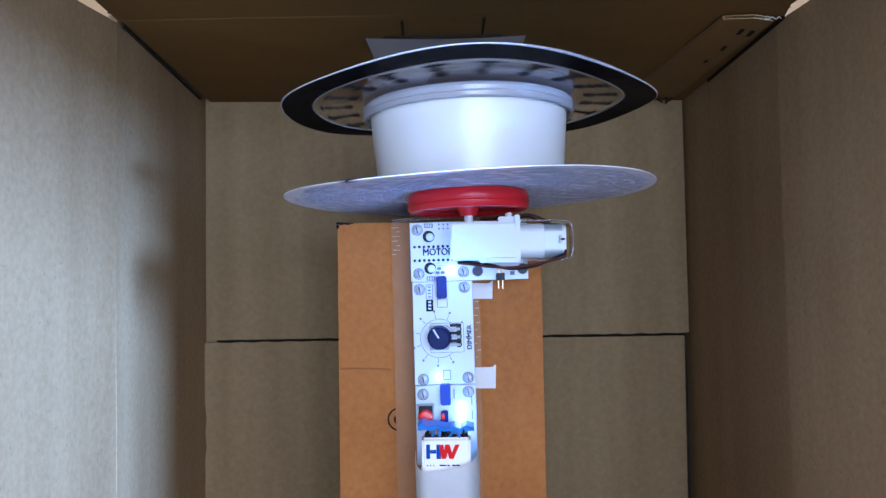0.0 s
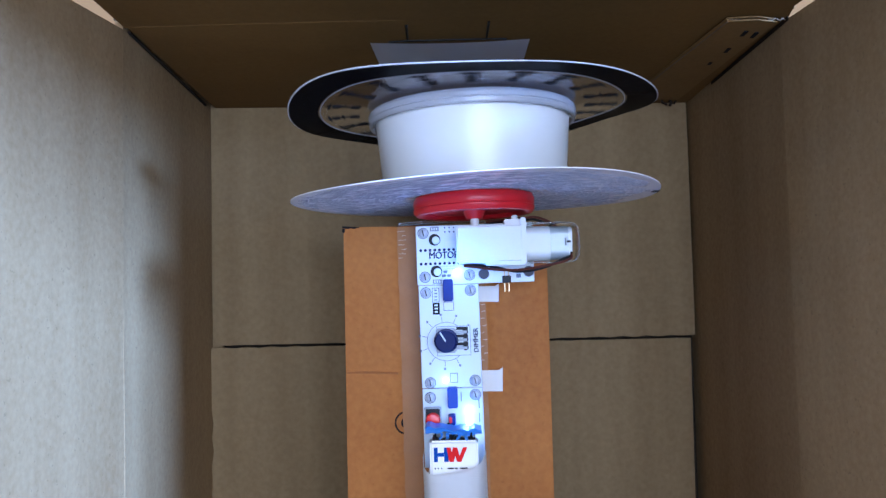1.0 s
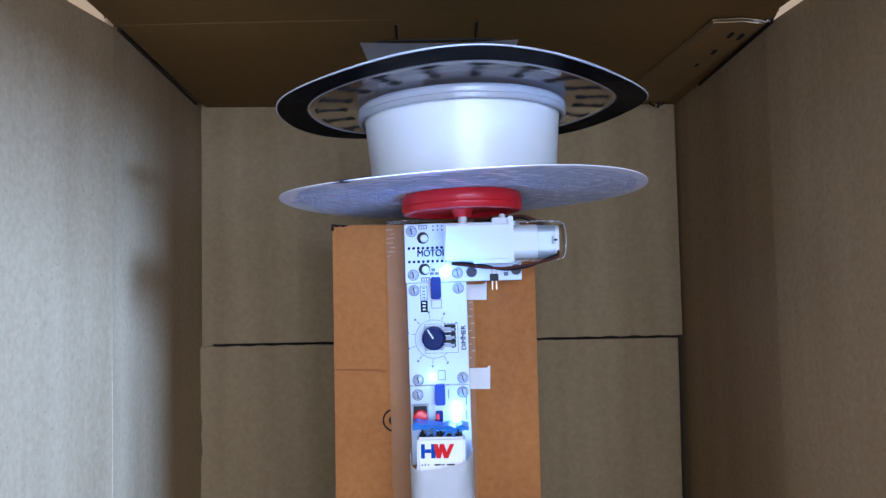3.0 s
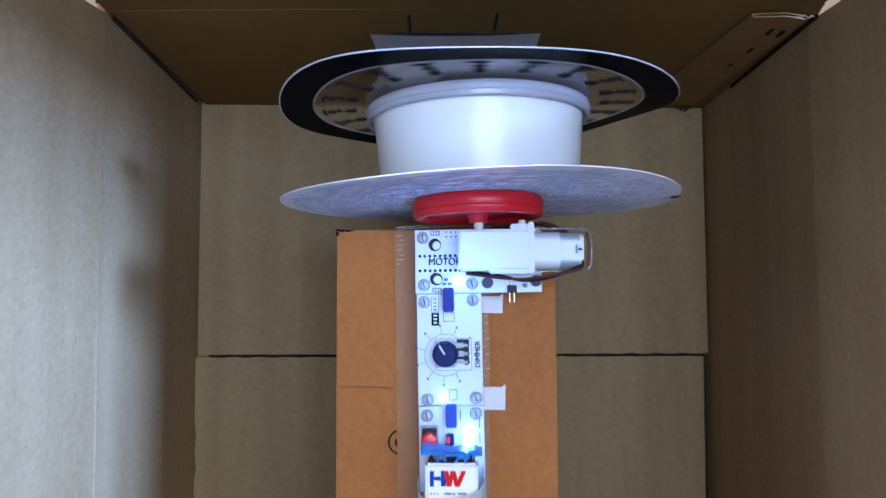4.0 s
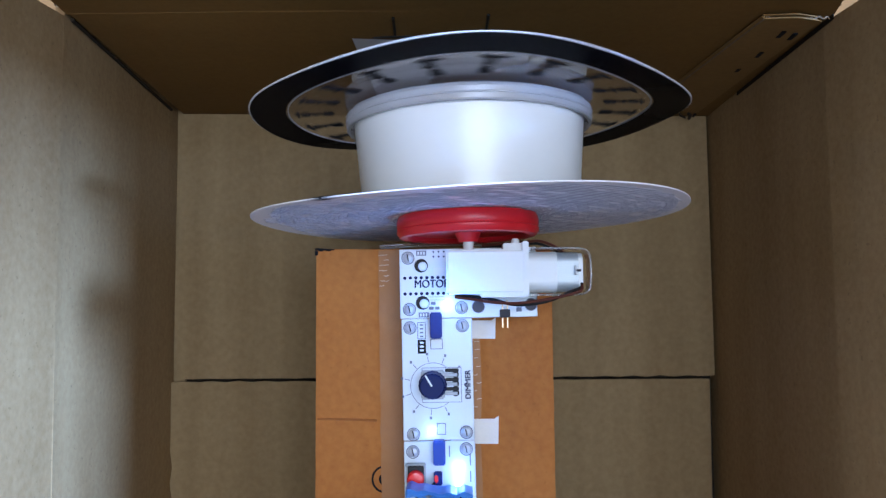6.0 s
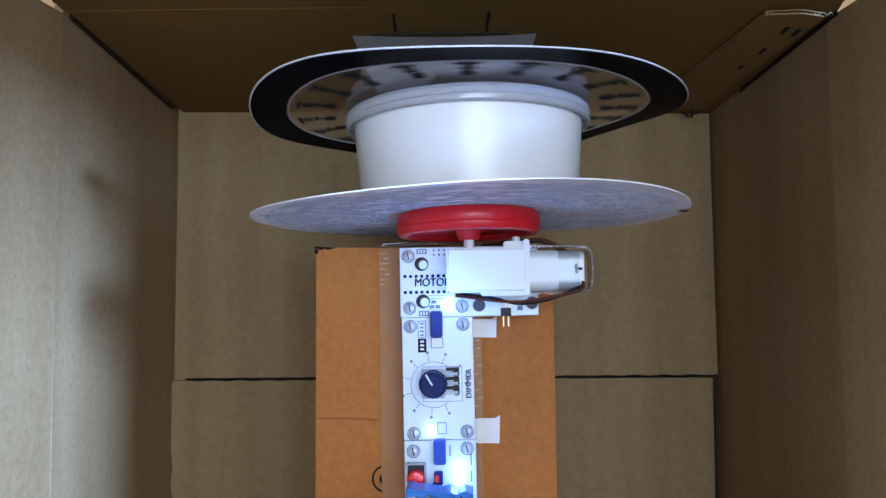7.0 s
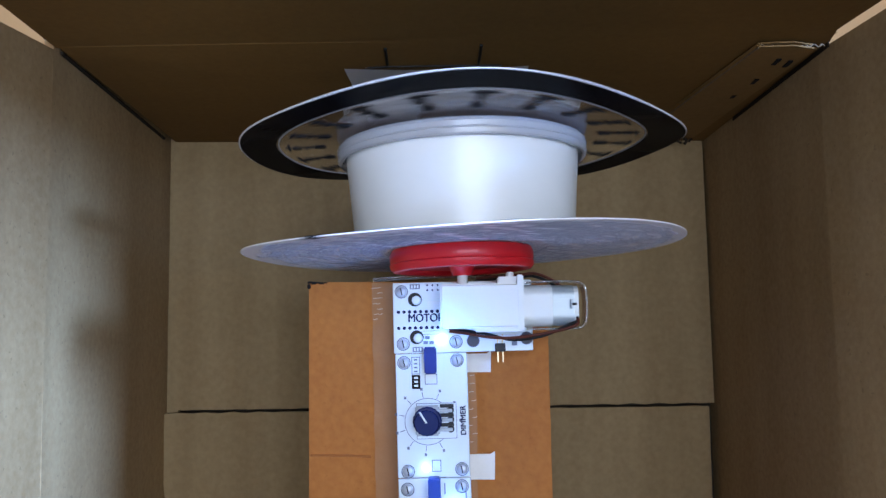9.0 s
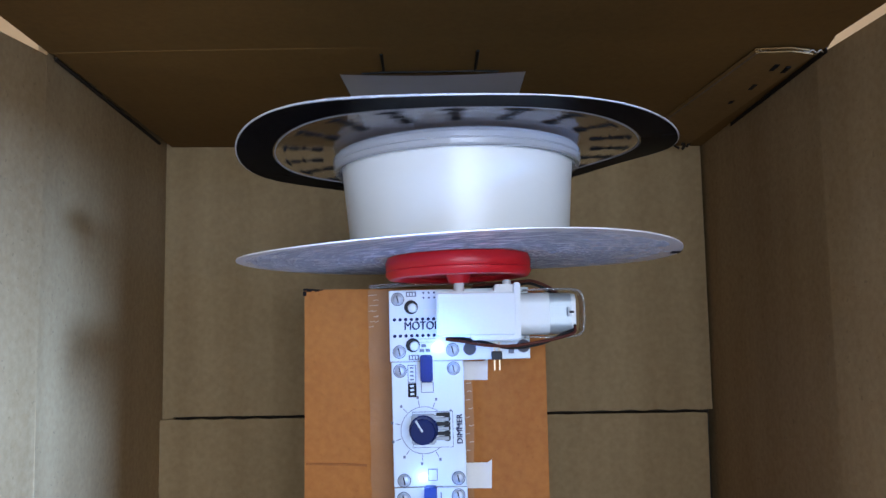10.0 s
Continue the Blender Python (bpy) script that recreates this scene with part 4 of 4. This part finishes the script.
def drum():
    root = thing("spinning_drum", pose(AX, AY, 0.2895), "white plastic tub between two paper discs on a red wheel", "spinning toy")
    base = 0.2895
    z = 0.2972 - base
    wheel = part("wheel", lathe([(0.0, z + .0026), (0.0285, z + .0026), (0.0300, z + .0010), (0.0325, z), (0.0352, z + .0004), (0.0366, z + .0022), (0.0368, z + .0038), (0.0362, z + .0044), (0.0366, z + .0050),
                                 (0.0368, z + .0085), (0.0356, z + .0112), (0.0330, z + .0118), (0, z + .0118)], 72), RED, root, "red plastic wheel", smooth=35)
    part("hub", lathe([(0.0, z - .0022), (0.0048, z - .0022), (0.0058, z), (0.0070, z + .0030)], 28), RED, wheel, smooth=40)
    # lower disc
    zl = 0.3090 - base
    low = part("lower_disc", disc(0.004, R, zl, low_wave, 0.0006), SHEET, root, "laminated white paper disc with rows of faint print", smooth=40, m=pose(.0005, .0012, 0))
    # unseen dark layer, added to cut bounce and reflections under the upper disc
    part("unseen_dark_layer", disc(0.0570, R - .0008, zl + .0006, low_wave, 0.0002, rows=4), BLACK, low)
    rows = bmesh.new()
    for k in range(-30, 31):
        words(rows, k, 0.0034 * k, radians(161), zl)
    tagged(part("printed_text", rows, STROKE, low), "rows of faint grey print", kind="stuff")
    part("rim_mark", radial(radians(-4), R - .004, R + .0003, 0.0075, zl + .0010, low_wave, .0013), INK, low, "black mark on the rim")
    # tub and lid
    zt = 0.3101 - base
    h = 0.3528 - 0.3107
    part("tub", lathe([(0, zt), (0.0535, zt), (0.0554, zt + .002), (0.0589, zt + h), (0.0592, zt + h + .0026), (0.0582, zt + h + .0026), (0.0535, zt + .004), (0, zt + .004)], 96), TUB, root, "white plastic food tub", smooth=35, m=pose(.0014, .0033, 0))
    zr = zt + h
    part("lid", lathe([(0.0594, zr + .0022), (0.0612, zr + .0006), (0.0626, zr + .0006), (0.0633, zr + .0014), (0.0636, zr + .0034), (0.0630, zr + .0040), (0.0635, zr + .0046), (0.0637, zr + .0068), (0.0630, zr + .0083), (0.0612, zr + .0094), (0.0585, zr + .0096), (0.0, zr + .0096),
                       (0.0, zr + .0086), (0.0580, zr + .0086), (0.0612, zr + .0070), (0.0620, zr + .0034), (0.0610, zr + .0024)], 96), LID, root, "clear ribbed plastic lid", smooth=30, m=pose(.0014, .0033, 0))
    # upper disc
    zu = 0.3627 - base
    up = part("upper_disc", disc(0.004, RU - .0012, zu, high_wave, 0.0005), FILM, root, "clear film disc with a black border and dark printed figures", smooth=40, m=pose(.0014, .0033, 0))
    up.visible_shadow = False
    part("rim", disc(RU - .0006, RU, zu + .0001, high_wave, 0.0006, rows=1), LINE, up, "white cut edge")
    part("black_border", disc(0.0935, RU - .0007, zu - .0003, high_wave, 0.0012, rows=4), BORDER, up, "glossy black printed border", smooth=40)
    part("border_line", disc(0.0921, 0.0927, zu - .0004, high_wave, 0.0004, rows=1), GREY_LINE, up, "thin pale line")
    n = 20
    for i in range(n):
        a = 2 * math.pi * i / n
        fig = part("figure_stem", radial(a, 0.0690, 0.0895, 0.0011 + .0004 * math.sin(i * 1.7), zu, high_wave, .0005), INK, up)
        part("figure_blob", radial(a + .01 * math.sin(i * 2.3), 0.0700, 0.0755 + .0008 * math.sin(i), 0.0058, zu, high_wave, .0006, 0.0044), INK, fig)
        part("figure_blob", radial(a + .004 * math.sin(i), 0.0815, 0.0858, 0.0034, zu, high_wave, .0006, 0.0044), INK, fig)
        for r, w in ((0.0790 + .0006 * math.sin(i), .0050 + .002 * math.cos(i * 1.3)), (0.0872, .0100 + .002 * math.sin(i * 0.9))):
            part("figure_arm", radial(a + .05 * math.sin(2 * math.pi * i / n + r * 300) * .3, r, r + .0012, w, zu, high_wave, .0005), INK, fig)
    return root


room()
carton()
corner_tab()
hanging_paper()
stand()
motor_board()
dimmer_board()
power_board()
battery()
gear_motor()
DRUM = drum()
# the first lamp stands well off its LED to light the lower disc
for n, (x, z) in enumerate(((-0.0035, 0.2620), (-0.0115, 0.1985), (0.0035, 0.1780), (0.0030, 0.1710))):
    led_light("led_glow", (x, BY - (0.036 if n == 0 else 0.012), z), 0.070 if n == 0 else 0.008)


def motions():
    """The drum turns evenly on a slightly tilted shaft, once in a second and a half; its near side goes from right to left."""
    walk(DRUM, [(0.25 * k, pose(AX, AY, 0.2895, -0.35, -1.15, 0) @ pose(0, 0, 0, 0, 0, 240 - 60.0 * k)) for k in range(41)])


motions()
